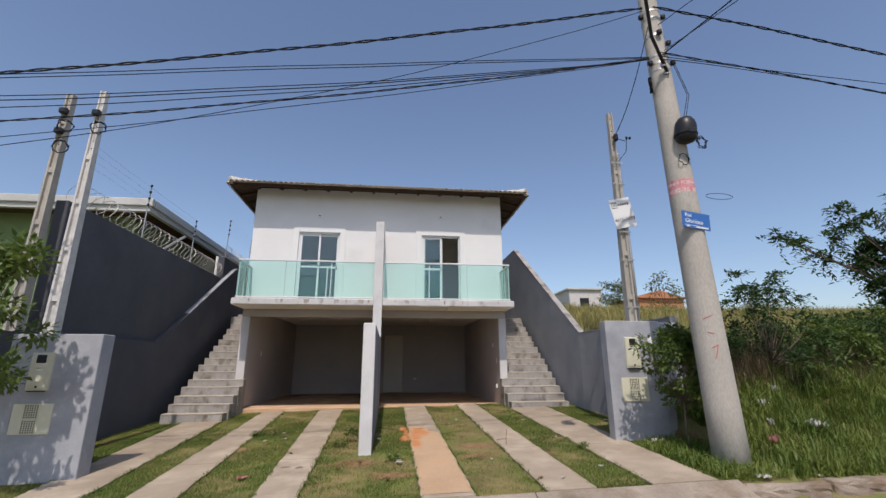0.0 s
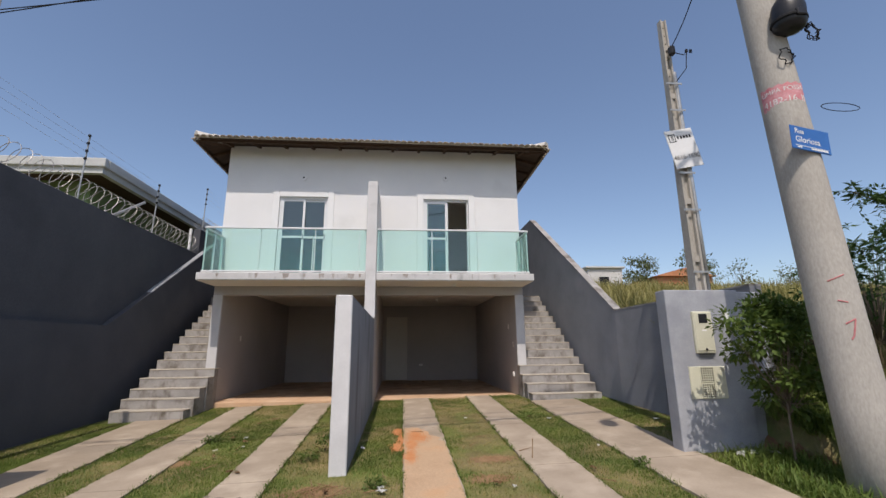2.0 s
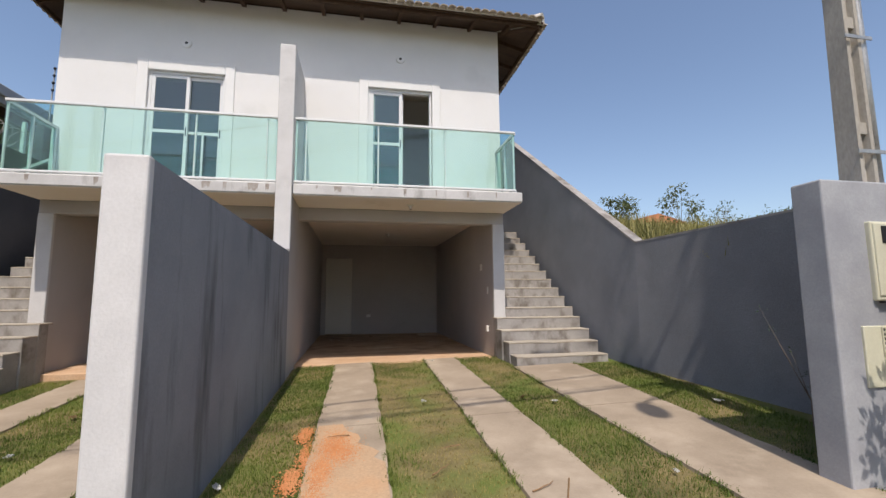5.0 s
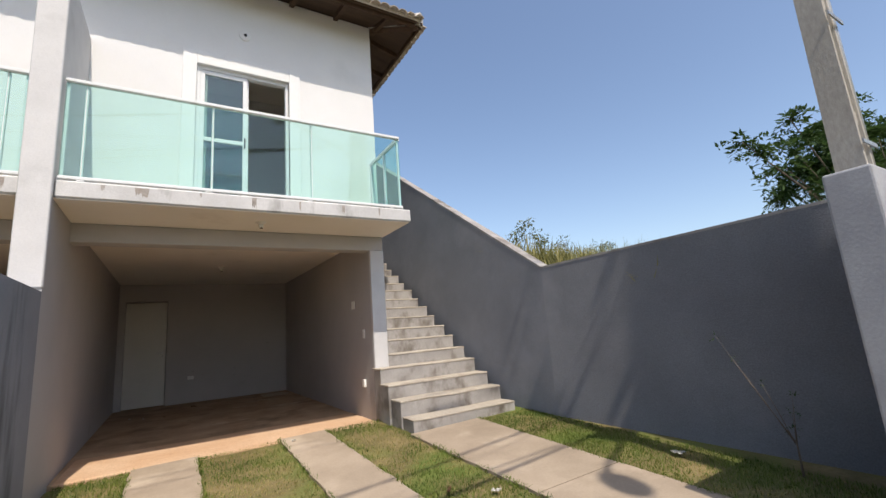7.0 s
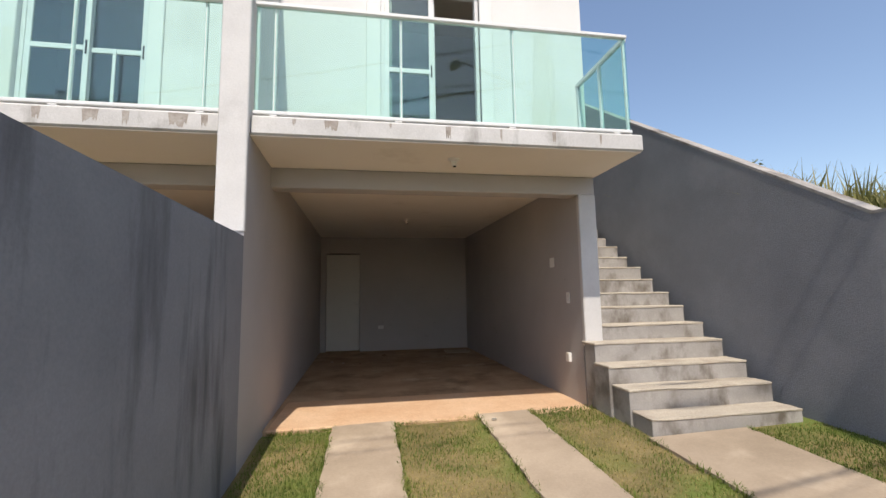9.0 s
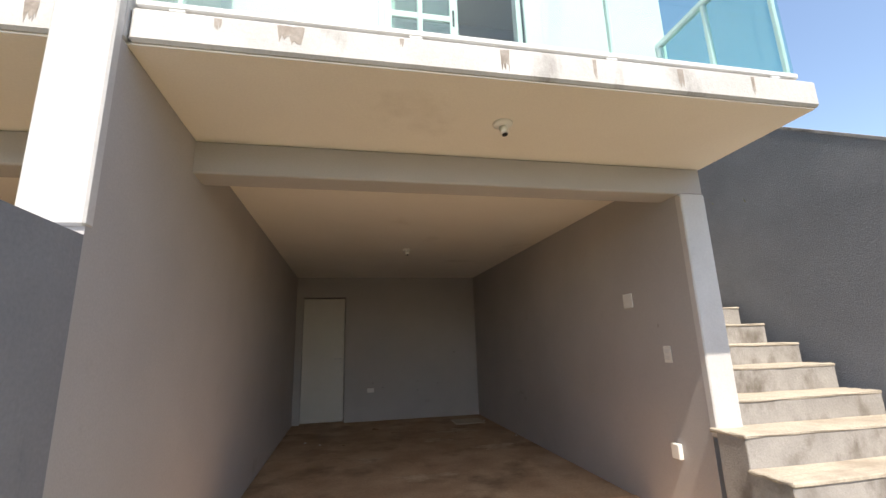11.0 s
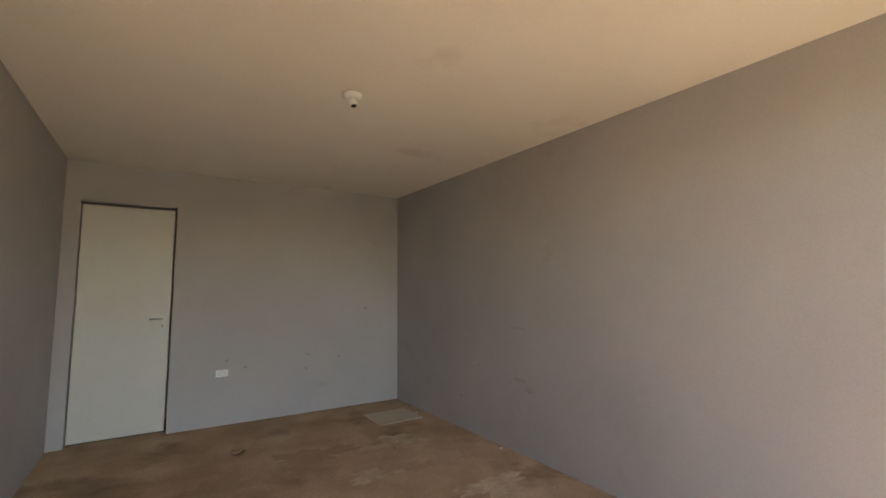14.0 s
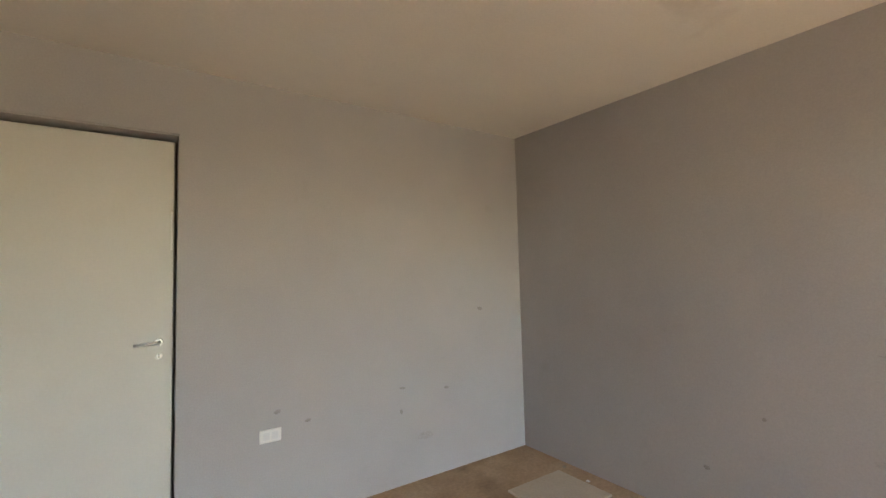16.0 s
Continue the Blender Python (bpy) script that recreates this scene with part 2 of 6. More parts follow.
PAPER = surface("dirty_white_paper", (0.62, 0.61, 0.58), (0.72, 0.71, 0.68), 9.0, 60, 0.8, 0.1, 0.003)
BANK = surface("shaded_brown_earth", (0.13, 0.07, 0.04), (0.24, 0.13, 0.07), 3.0, 30, 1.0, 0.7, 0.02)
DRY = surface("dry_brown_leaf", (0.20, 0.11, 0.055), (0.30, 0.19, 0.10), 9.0, 60, 0.9, 0.2, 0.003)
BARK = surface("grey_brown_bark", (0.13, 0.10, 0.075), (0.20, 0.16, 0.12), 5.0, 50, 0.95, 0.5, 0.01, stretch=(3, 3, 1))
DAMP = surface("damp_concrete_spot", (0.16, 0.13, 0.10), (0.22, 0.18, 0.14), 6.0, 60, 0.8, 0.2, 0.004)
LAWN = leafy("lawn_blades", (0.048, 0.10, 0.014), (0.21, 0.25, 0.052))
STRAW = leafy("yellowed_lawn_blades", (0.21, 0.185, 0.055), (0.46, 0.37, 0.15))
COARSE = leafy("broad_grass_blades", (0.06, 0.125, 0.018), (0.25, 0.29, 0.07))
DEADSTEM = leafy("dead_weed_stems", (0.06, 0.045, 0.025), (0.17, 0.125, 0.065), 0.15)
WILD = leafy("wild_grass_blades", (0.05, 0.10, 0.015), (0.17, 0.20, 0.045))
DRYGRASS = leafy("dry_hill_grass", (0.21, 0.205, 0.055), (0.44, 0.38, 0.16))
LEAF = leafy("bush_leaves", (0.045, 0.085, 0.016), (0.16, 0.215, 0.045))
TREELEAF = leafy("tree_leaves", (0.022, 0.055, 0.016), (0.075, 0.125, 0.035))
FARLEAF = leafy("far_shrub_leaves", (0.08, 0.11, 0.045), (0.19, 0.20, 0.09))
GLASS = pane("green_tinted_glass", (0.79, 0.94, 0.905))
WINDOW = pane("grey_window_glass", (0.62, 0.74, 0.70), 0.10)
SMUDGE = surface("faint_wall_smudge", (0.365, 0.34, 0.325), (0.42, 0.40, 0.39), 14.0, 70, 0.9, 0.0)
STAIN = surface("damp_wall_mark", (0.29, 0.27, 0.255), (0.35, 0.33, 0.315), 8.0, 60, 0.9, 0.0)


# ---- building helpers ----
def place_of(ob):
    v = Vector((0, 0, 0))
    while ob is not None:
        v += ob.location
        ob = ob.parent
    return v


def mesh_object(name, bm, material, smooth=False):
    me = bpy.data.meshes.new(name)
    bmesh.ops.recalc_face_normals(bm, faces=bm.faces)
    bm.to_mesh(me)
    bm.free()
    me.materials.append(material)
    if smooth:
        me.polygons.foreach_set("use_smooth", [True] * len(me.polygons))
    return new(name, me)


def part(name, bm, material, parent, label="", smooth=False):
    bm.transform(Matrix.Translation(-place_of(parent)))
    ob = mesh_object(name, bm, material, smooth)
    ob.parent = parent
    return tagged(ob, label)


def thing(name, at, label, category, group="", kind=""):
    ob = new(name)
    ob.location = at
    ob.empty_display_size = 0.1
    return tagged(ob, label, category, group, kind)


def solid(name, bm, material, label, category, kind="structure", group="", smooth=False):
    return tagged(mesh_object(name, bm, material, smooth), label, category, group, kind)


def box(bm, x0, x1, y0, y1, z0, z1, bevel=0.0, segments=1):
    r = bmesh.ops.create_cube(bm, size=1, matrix=Matrix.Translation(((x0 + x1) / 2, (y0 + y1) / 2, (z0 + z1) / 2)) @ Matrix.Diagonal((x1 - x0, y1 - y0, z1 - z0, 1)))
    if bevel:
        edges = list({e for v in r["verts"] for e in v.link_edges})
        bmesh.ops.bevel(bm, geom=edges, offset=bevel, segments=segments, affect="EDGES", profile=0.5)
    return bm


def boxed(*dims, bevel=0.0, segments=1):
    return box(bmesh.new(), *dims, bevel=bevel, segments=segments)


def prism(bm, outline, axis, a, b):
    """An outline in the two other axes, drawn out along axis from a to b."""
    def at(p, d):
        return {"x": (d, p[0], p[1]), "y": (p[0], d, p[1]), "z": (p[0], p[1], d)}[axis]
    lo, hi = [bm.verts.new(at(p, a)) for p in outline], [bm.verts.new(at(p, b)) for p in outline]
    bm.faces.new(lo)
    bm.faces.new(hi)
    for i in range(len(outline)):
        j = (i + 1) % len(outline)
        bm.faces.new((lo[i], lo[j], hi[j], hi[i]))
    return bm


def tube(bm, points, radii, sides=8, closed=True):
    points = [Vector(p) for p in points]
    if not isinstance(radii, (list, tuple)):
        radii = [radii] * len(points)
    rings, up = [], None
    for i, p in enumerate(points):
        d = (points[min(i + 1, len(points) - 1)] - points[max(i - 1, 0)]).normalized()
        if up is None:
            up = Vector((0, 0, 1)) if abs(d.z) < 0.9 else Vector((1, 0, 0))
        s = d.cross(up).normalized()
        up = s.cross(d).normalized()
        rings.append([bm.verts.new(p + radii[i] * (math.cos(a) * s + math.sin(a) * up)) for a in (2 * math.pi * k / sides for k in range(sides))])
    for r, q in zip(rings, rings[1:]):
        for k in range(sides):
            bm.faces.new((r[k], r[(k + 1) % sides], q[(k + 1) % sides], q[k]))
    if closed:
        bm.faces.new(rings[0])
        bm.faces.new(rings[-1])
    return bm


def lathe(bm, centre, axis, profile, sides=20):
    """Rings of (distance along axis, radius) about a centre."""
    axis = Vector(axis).normalized()
    s = axis.orthogonal().normalized()
    u = axis.cross(s)
    rings = []
    for d, r in profile:
        rings.append([bm.verts.new(Vector(centre) + d * axis + r * (math.cos(a) * s + math.sin(a) * u)) for a in (2 * math.pi * k / sides for k in range(sides))])
    for r, q in zip(rings, rings[1:]):
        for k in range(sides):
            bm.faces.new((r[k], r[(k + 1) % sides], q[(k + 1) % sides], q[k]))
    bm.faces.new(rings[0])
    bm.faces.new(rings[-1])
    return bm


def raw_mesh(name, verts, faces, material):
    """A mesh from arrays of places and of triangles."""
    me = bpy.data.meshes.new(name)
    me.vertices.add(len(verts))
    me.vertices.foreach_set("co", np.asarray(verts, dtype=np.float32).ravel())
    f = np.asarray(faces, dtype=np.int32)
    me.loops.add(f.size)
    me.loops.foreach_set("vertex_index", f.ravel())
    me.polygons.add(len(f))
    me.polygons.foreach_set("loop_start", np.arange(0, f.size, f.shape[1], dtype=np.int32))
    me.polygons.foreach_set("loop_total", np.full(len(f), f.shape[1], dtype=np.int32))
    me.update(calc_edges=True)
    me.materials.append(material)
    return me


def lettering(text, size, material, parent, m, name="lettering", align="CENTER"):
    c = bpy.data.curves.new(name, "FONT")
    c.body, c.size, c.align_x, c.align_y, c.extrude = text, size, align, "CENTER", 0.001
    t = bpy.data.objects.new(name, c)
    scene.collection.objects.link(t)
    bpy.context.view_layer.update()
    me = bpy.data.meshes.new_from_object(t)
    bpy.data.objects.remove(t)
    me.materials.append(material)
    ob = new(name, me)
    ob.parent = parent
    ob.matrix_basis = m
    return ob


# ---- ground ----
def lot(x, y):
    """The front yard: it falls towards the street and a little to one side."""
    return -0.01 - 0.04 * (11.6 - y) + 0.024 * (x - 1)


ROAD_Z = -0.42


def height(x, y):
    hill_y = np.interp(y, [5.35, 5.9, 7.5, 9.0, 11, 14, 18, 25, 40, 70], [-0.24, -0.14, 0.62, 1.2, 1.7, 2.4, 3.05, 3.85, 5.2, 6.0])
    hill = hill_y + 0.12 * np.sin(x * 1.3 + y * 0.7) * (y > 7) + 0.05 * np.sin(x * 3.1 - y * 2.3) * (y > 6.5)
    yard = np.where(y < 11.9, lot(x, np.minimum(y, 11.9)), -0.06)
    left = np.where(y < 8.0, yard, 1.2)
    side = 4.45 + 0.09 * np.clip(10.36 - y, 0, 3.0) * (y > 7.3)
    z = np.where(x > side, hill, np.where(x < -5.2, left, yard))
    near = np.clip((5.2 - y) / 0.5, 0, 1)
    z = np.where(y < 5.2, np.where((x > 3.7) | (x < -5.2), ROAD_Z - 0.08, lot(np.clip(x, -5, 4.4), 5.2) * (1 - near) + (ROAD_Z - 0.03) * near - 0.04), z)
    return np.where((x > -5.2) & (x < 4.45) & (y > 20.5), 2.5, z)


def spread(lo, hi, step, far):
    inner = np.arange(lo, hi + step / 2, step)
    out = step * 1.6 ** np.arange(1, 22)
    out = np.cumsum(out)
    out = out[out < far]
    return np.concatenate([lo - out[::-1], inner, hi + out])


gx, gy = spread(-13, 24, 0.25, 1500), spread(-6, 30, 0.25, 1500)
gx = np.sort(np.concatenate([gx, np.arange(4.41, 4.82, 0.03), [-5.18, -5.22]]))
X, Y = np.meshgrid(gx, gy)
V = np.stack([X, Y, height(X, Y)], -1).reshape(-1, 3)
nx, ny = len(gx), len(gy)
idx = np.arange(nx * ny).reshape(ny, nx)
F = np.stack([idx[:-1, :-1], idx[:-1, 1:], idx[1:, 1:], idx[1:, :-1]], -1).reshape(-1, 4)
ground = tagged(new("ground", raw_mesh("ground", V, F, SOIL)), "patchy grass and brown soil rising to a hill", "ground", kind="structure")

def rough(bm_, amount, seed):
    """Break up the faces and shake the corners, as on worn concrete."""
    r = random.Random(seed)
    bmesh.ops.subdivide_edges(bm_, edges=[e for e in bm_.edges if e.calc_length() > 0.15], cuts=7, use_grid_fill=True)
    for v in bm_.verts:
        v.co += Vector((r.uniform(-1, 1) * 0.3, r.uniform(-1, 1), r.uniform(-1, 1))) * amount * (0.5 + 0.5 * math.sin(v.co.x * 9 + seed) ** 2)
    return bm_


bm = bmesh.new()
box(bm, -80, 80, -4.5, 4.7, ROAD_Z - 0.2, ROAD_Z)
solid("road", bm, ROAD, "dusty worn asphalt street surface", "road")
for k in range(12):
    x = 3.75 + 1.02 * k
    kb = solid("kerb", rough(boxed(x, x + 1.0, 5.12 + 0.012 * math.sin(k * 1.7), 5.30, -0.6, -0.235 + 0.028 * math.sin(k * 2.3), bevel=0.05, segments=2), 0.012, k), KERB, "worn dusty concrete kerb stone", "kerb", group="kerb stones")
bm = bmesh.new()
box(bm, 3.75, 16, 4.70, 5.118, -0.6, -0.39, bevel=0.02)
solid("gutter_strip", bm, KERB, "dusty concrete gutter beside the kerb", "pavement")


apron = bmesh.new()
for a, b in zip(np.linspace(-5.1, 3.72, 5), np.linspace(-5.1, 3.72, 5)[1:]):
    q = [apron.verts.new(p) for p in ((a + 0.005, 4.60, ROAD_Z + 0.004), (b - 0.005, 4.60, ROAD_Z + 0.004), (b - 0.005, 5.19, lot(b, 5.19) + 0.015), (a + 0.005, 5.19, lot(a, 5.19) + 0.015))]
    w = [apron.verts.new(v.co - Vector((0, 0, 0.15))) for v in q]
    apron.faces.new(q), apron.faces.new(w)
    for i in range(4):
        apron.faces.new((q[i], q[(i + 1) % 4], w[(i + 1) % 4], w[i]))
solid("driveway_apron", apron, KERB, "dusty concrete ramp from the street to the driveway", "pavement")


def strip(x0, x1, y0, y1, x0b=None, x1b=None, joints=()):
    """A driveway strip from the house out to the street, cut by joints."""
    x0b, x1b = x0 if x0b is None else x0b, x1 if x1b is None else x1b
    cuts = [y0, *joints, y1]
    for a, b in zip(cuts, cuts[1:]):
        s = bmesh.new()
        a1, b1 = a + 0.006, b - 0.006
        pts = []
        for x_near, x_far in ((x0b, x0), (x1b, x1)):
            for y in (a1, b1):
                f = (y - y0) / (y1 - y0)
                pts.append((x_near + (x_far - x_near) * f, y))
        (p, q, r, t) = pts
        n_seg = max(2, int((b - a) / 0.12))
        rng = random.Random(int(1000 * (x0 + a)) + 7)
        top_l, top_r = [], []
        for i in range(n_seg + 1):
            f = i / n_seg
            wob = 0.0 if i in (0, n_seg) else 0.008
            for row, c, d in ((top_l, p, q), (top_r, r, t)):
                x, y = c[0] + (d[0] - c[0]) * f + rng.uniform(-wob, wob), c[1] + (d[1] - c[1]) * f
                row.append((x, y, lot(x, y) + 0.022))
        tl, tr = [s.verts.new(v) for v in top_l], [s.verts.new(v) for v in top_r]
        bl, br = [s.verts.new((v[0] - 0.01, v[1], v[2] - 0.12)) for v in top_l], [s.verts.new((v[0] + 0.01, v[1], v[2] - 0.12)) for v in top_r]
        for i in range(n_seg):
            s.faces.new((tl[i], tr[i], tr[i + 1], tl[i + 1]))
            s.faces.new((bl[i], tl[i], tl[i + 1], bl[i + 1]))
            s.faces.new((tr[i], br[i], br[i + 1], tr[i + 1]))
        s.faces.new((tl[0], bl[0], br[0], tr[0]))
        s.faces.new((tl[-1], bl[-1], br[-1], tr[-1]))
        yield s


STRIPS = [(0.375, 0.915, 5.2, 11.86, 0.395, 0.925), (1.69, 2.18, 5.2, 11.84, 1.65, 2.17), (-1.62, -1.05, 5.2, 11.80, -1.26, -0.82), (-2.93, -2.42, 5.2, 11.80, -2.55, -2.02),
          (2.81, 3.68, 5.2, 10.92, 2.77, 3.50), (-4.20, -3.42, 5.2, 10.72, -3.70, -3.0)]
driveway = thing("pavement", (0.5, 8.5, lot(0.5, 8.5)), "pale concrete driveway strips laid between bands of grass", "pavement", kind="structure")
for s in STRIPS:
    for piece in strip(*s, joints=(7.05, 9.0)):
        part("strip", piece, CONCRETE, driveway)

# earth washed over one strip
ORANGE = surface("orange_earth_film", (0.40, 0.26, 0.155), (0.49, 0.34, 0.215), 1.3, 60, 0.95, 0.25, 0.005, stain=(0.50, 0.27, 0.13), stain_scale=1.3, stain_from=0.56, stain_to=0.75)


def patch(name, cx, cy, rx, ry, material, label, seed, lift=0.026, edge=0.25, n=40, z=None):
    rng = random.Random(seed)
    bm_ = bmesh.new()
    ph = [rng.uniform(0, 6.28) for _ in range(4)]
    c = bm_.verts.new((cx, cy, (lot(cx, cy) if z is None else z) + lift + 0.004))
    ring = []
    for i in range(n):
        a = 2 * math.pi * i / n
        k = 1 + edge * (0.5 * math.sin(3 * a + ph[0]) + 0.3 * math.sin(7 * a + ph[1]) + 0.3 * math.sin(13 * a + ph[2]))
        x, y = cx + rx * k * math.cos(a), cy + ry * k * math.sin(a)
        ring.append(bm_.verts.new((x, y, (lot(x, y) if z is None else z) + lift)))
    for i in range(n):
        bm_.faces.new((c, ring[i], ring[(i + 1) % n]))
    return tagged(mesh_object(name, bm_, material), label, "soil", kind="stuff")


bm = bmesh.new()
rows_ = []
for i in range(40):
    y = 5.3 + i * (9.05 - 5.3) / 39
    f = (y - 5.2) / 6.68
    xl, xr = 0.395 - 0.02 * f + 0.012, 0.925 - 0.01 * f - 0.012
    e = 0.03 * math.sin(i * 1.7) + 0.02 * math.sin(i * 4.1)
    if i > 30:
        xr -= (i - 30) * 0.035 + e
    rows_.append((bm.verts.new((xl, y, lot(xl, y) + 0.0265)), bm.verts.new((max(xr, xl + 0.05), y, lot(xr, y) + 0.0265))))
for a, b in zip(rows_, rows_[1:]):
    bm.faces.new((a[0], a[1], b[1], b[0]))
solid("orange_earth", bm, ORANGE, "orange earth washed thinly over a concrete strip", "soil", kind="stuff")
SPILL = surface("spilled_red_earth", (0.46, 0.17, 0.06), (0.54, 0.25, 0.11), 7.0, 60, 1.0, 0.5, 0.01)


def crumbs(name, spots, n, size, material, label, seed, lift=0.026):
    """Loose crumbs strewn about spots of (x, y, spread x, spread y), thinning outward."""
    q = np.random.default_rng(seed)
    at = []
    for (x_, y_, rx, ry) in spots:
        k = n // len(spots)
        p = np.stack([q.normal(x_, rx / 1.8, k), q.normal(y_, ry / 1.8, k)], 1)
        at.append(p)
    p = np.concatenate(at)
    z_ = lot(p[:, 0], p[:, 1]) + lift
    base = np.stack([p[:, 0], p[:, 1], z_], 1)
    s = size * q.uniform(0.4, 1.4, len(p))
    a_ = q.uniform(0, 6.28, len(p))
    ring = [base + s[:, None] * np.stack([np.cos(a_ + k * 2.094), np.sin(a_ + k * 2.094), np.full(len(p), -0.15)], 1) for k in range(3)]
    top = base + np.stack([np.zeros(len(p)), np.zeros(len(p)), s * 0.5], 1)
    v = np.stack([*ring, top], 1).reshape(-1, 3)
    k = np.arange(len(p)) * 4
    f = np.concatenate([np.stack([k, k + 1, k + 3], 1), np.stack([k + 1, k + 2, k + 3], 1), np.stack([k + 2, k, k + 3], 1)])
    return tagged(new(name, raw_mesh(name, v, f, material)), label, "soil", kind="stuff")


crumbs("red_earth", [(0.54, 8.62, 0.10, 0.26), (0.49, 8.15, 0.07, 0.25), (0.47, 7.62, 0.06, 0.24), (0.60, 8.45, 0.12, 0.22)], 11000, 0.006, SPILL, "loose red earth spilled on the concrete strip", 3, 0.026)
crumbs("red_earth", [(0.31, 8.87, 0.05, 0.14), (0.32, 8.06, 0.06, 0.17), (0.37, 8.45, 0.04, 0.2)], 2600, 0.008, SPILL, "loose red earth spilled in the grass", 4, 0.02)


# ---- house: ground storey ----
BACK = 17.4


def skew_wall(name, inner_front, inner_back, y0, y1, outer, z0, z1, material, label):
    w = bmesh.new()
    prism(w, [(outer, y0), (inner_front, y0), (inner_back, y1), (outer, y1)], "z", z0, z1)
    return solid(name, w, material, label, "wall")


bm = bmesh.new()
prism(bm, [(-0.40, 11.06), (-0.20, 11.06), (-0.33, BACK), (-0.42, BACK)], "z", -0.3, 2.37)
prism(bm, [(-0.40, 12.1), (-0.22, 12.1), (-0.33, BACK), (-0.42, BACK)], "z", 2.37, 2.47)
solid("wall_partition", bm, GARAGE, "pale grey plaster wall between the two garages", "wall")
solid("wall_garage_right", boxed(2.87, 3.06, 11.99, BACK, -0.3, 2.47), GARAGE, "pale grey plaster garage side wall", "wall")
solid("wall_garage_left", boxed(-3.67, -3.48, 11.99, BACK, -0.3, 2.47), GARAGE, "pale grey plaster garage side wall", "wall")
# rear wall with the doorway through it
bm = bmesh.new()
box(bm, -3.67, -0.222, BACK, BACK + 0.15, -0.2, 2.47)
box(bm, -0.222, 0.512, BACK, BACK + 0.15, 2.115, 2.47)
box(bm, 0.512, 3.06, BACK, BACK + 0.15, -0.2, 2.47)
solid("wall_back", bm, GARAGE, "pale grey plaster rear wall of the garage", "wall")
bm = bmesh.new()
box(bm, -3.48, -0.41, 11.88, BACK, -0.15, 0.0)
box(bm, -0.36, 2.89, 11.88, BACK + 0.02, -0.15, 0.0)
box(bm, -0.30, 0.60, BACK, BACK + 0.9, -0.15, -0.001)
solid("floor", bm, FLOOR, "dusty brown stained cement garage floor", "floor")
bm = bmesh.new()
box(bm, -0.19, 2.95, 11.86, 12.9, -0.2, 0.006, bevel=0.012)
solid("sill_right", bm, SILL, "orange earth-stained concrete garage threshold", "sill")
bm = bmesh.new()
box(bm, -3.60, -0.41, 11.86, 12.9, -0.2, 0.006, bevel=0.012)
solid("sill_left", bm, SILL, "orange earth-stained concrete garage threshold", "sill")
solid("ceiling_right", prism(bmesh.new(), [(12.15, 2.375), (BACK, 2.465), (BACK, 2.51), (12.15, 2.51)], "x", -0.37, 2.869), CEIL, "off-white garage ceiling, warmed in colour for floor bounce", "ceiling")
solid("ceiling_left", prism(bmesh.new(), [(12.15, 2.375), (BACK, 2.465), (BACK, 2.51), (12.15, 2.51)], "x", -3.479, -0.405), CEIL, "off-white garage ceiling, warmed in colour for floor bounce", "ceiling")
# balcony slab, edge and underside
bm = bmesh.new()
box(bm, -3.70, -0.405, 11.12, 12.08, 2.38, 2.53, bevel=0.012)
box(bm, -0.195, 3.09, 11.12, 12.08, 2.38, 2.53, bevel=0.012)
solid("balcony_slab", bm, SLABEDGE, "white balcony slab edge with black drip stains", "balcony")
bm = bmesh.new()
box(bm, -3.68, -0.405, 11.14, 11.97, 2.372, 2.379)
box(bm, -0.215, 3.07, 11.14, 11.97, 2.372, 2.379)
solid("ceiling_balcony", bm, CEIL, "off-white underside of the balcony, warmed in colour for bounced light", "ceiling")
# dark runs below the weep holes of the balconies
DRIP = surface("rusty_drip_stain", (0.25, 0.21, 0.18), (0.40, 0.37, 0.34), 9.0, 80, 0.9, 0.1, 0.003, stain=(0.14, 0.11, 0.09), stain_scale=6.0)
for k, (x, w, h_) in enumerate(((-3.30, 0.05, 0.09), (-2.55, 0.06, 0.12), (-1.98, 0.13, 0.13), (-1.62, 0.06, 0.10), (-1.28, 0.11, 0.12), (-1.05, 0.05, 0.12), (-0.70, 0.14, 0.13), (-0.52, 0.05, 0.11),
                                (0.12, 0.03, 0.06), (0.40, 0.11, 0.09), (0.86, 0.02, 0.05), (1.33, 0.045, 0.13), (1.78, 0.02, 0.13), (2.25, 0.035, 0.12), (2.68, 0.02, 0.13))):
    q = random.Random(880 + k)
    run = bmesh.new()
    top, low, n_ = [], [], 9
    for i in range(n_ + 1):
        f = i / n_
        xx = x + w * (f - 0.5)
        top.append(run.verts.new((xx, 11.1185, 2.515 - 0.004 * q.random())))
        low.append(run.verts.new((x + (xx - x) * 0.8, 11.1185, 2.515 - h_ * q.uniform(0.5, 1.0))))
    for i in range(n_):
        run.faces.new((top[i], top[i + 1], low[i + 1], low[i]))
    tagged(mesh_object("drip_stain", run, DRIP), "dark brown drip stain down the balcony slab edge", "stain", "drip stains", "stuff")
# beams over the garage mouths
solid("beam_right", boxed(-0.255, 3.06, 11.95, 12.15, 2.18, 2.371, bevel=0.008), GARAGE, "grey plastered beam over the garage mouth", "beam")
solid("beam_left", boxed(-3.67, -0.41, 11.95, 12.15, 2.18, 2.371, bevel=0.008), GARAGE, "grey plastered beam over the garage mouth", "beam")
# painted columns at the mouth
solid("column_right", boxed(2.868, 3.062, 11.94, 12.0, 0.60, 2.18, bevel=0.008), FINWHITE, "white painted corner column by the stairs", "column")
solid("column_left", boxed(-3.672, -3.478, 11.94, 12.0, 0.66, 2.18, bevel=0.008), FINWHITE, "white painted corner column by the stairs", "column")
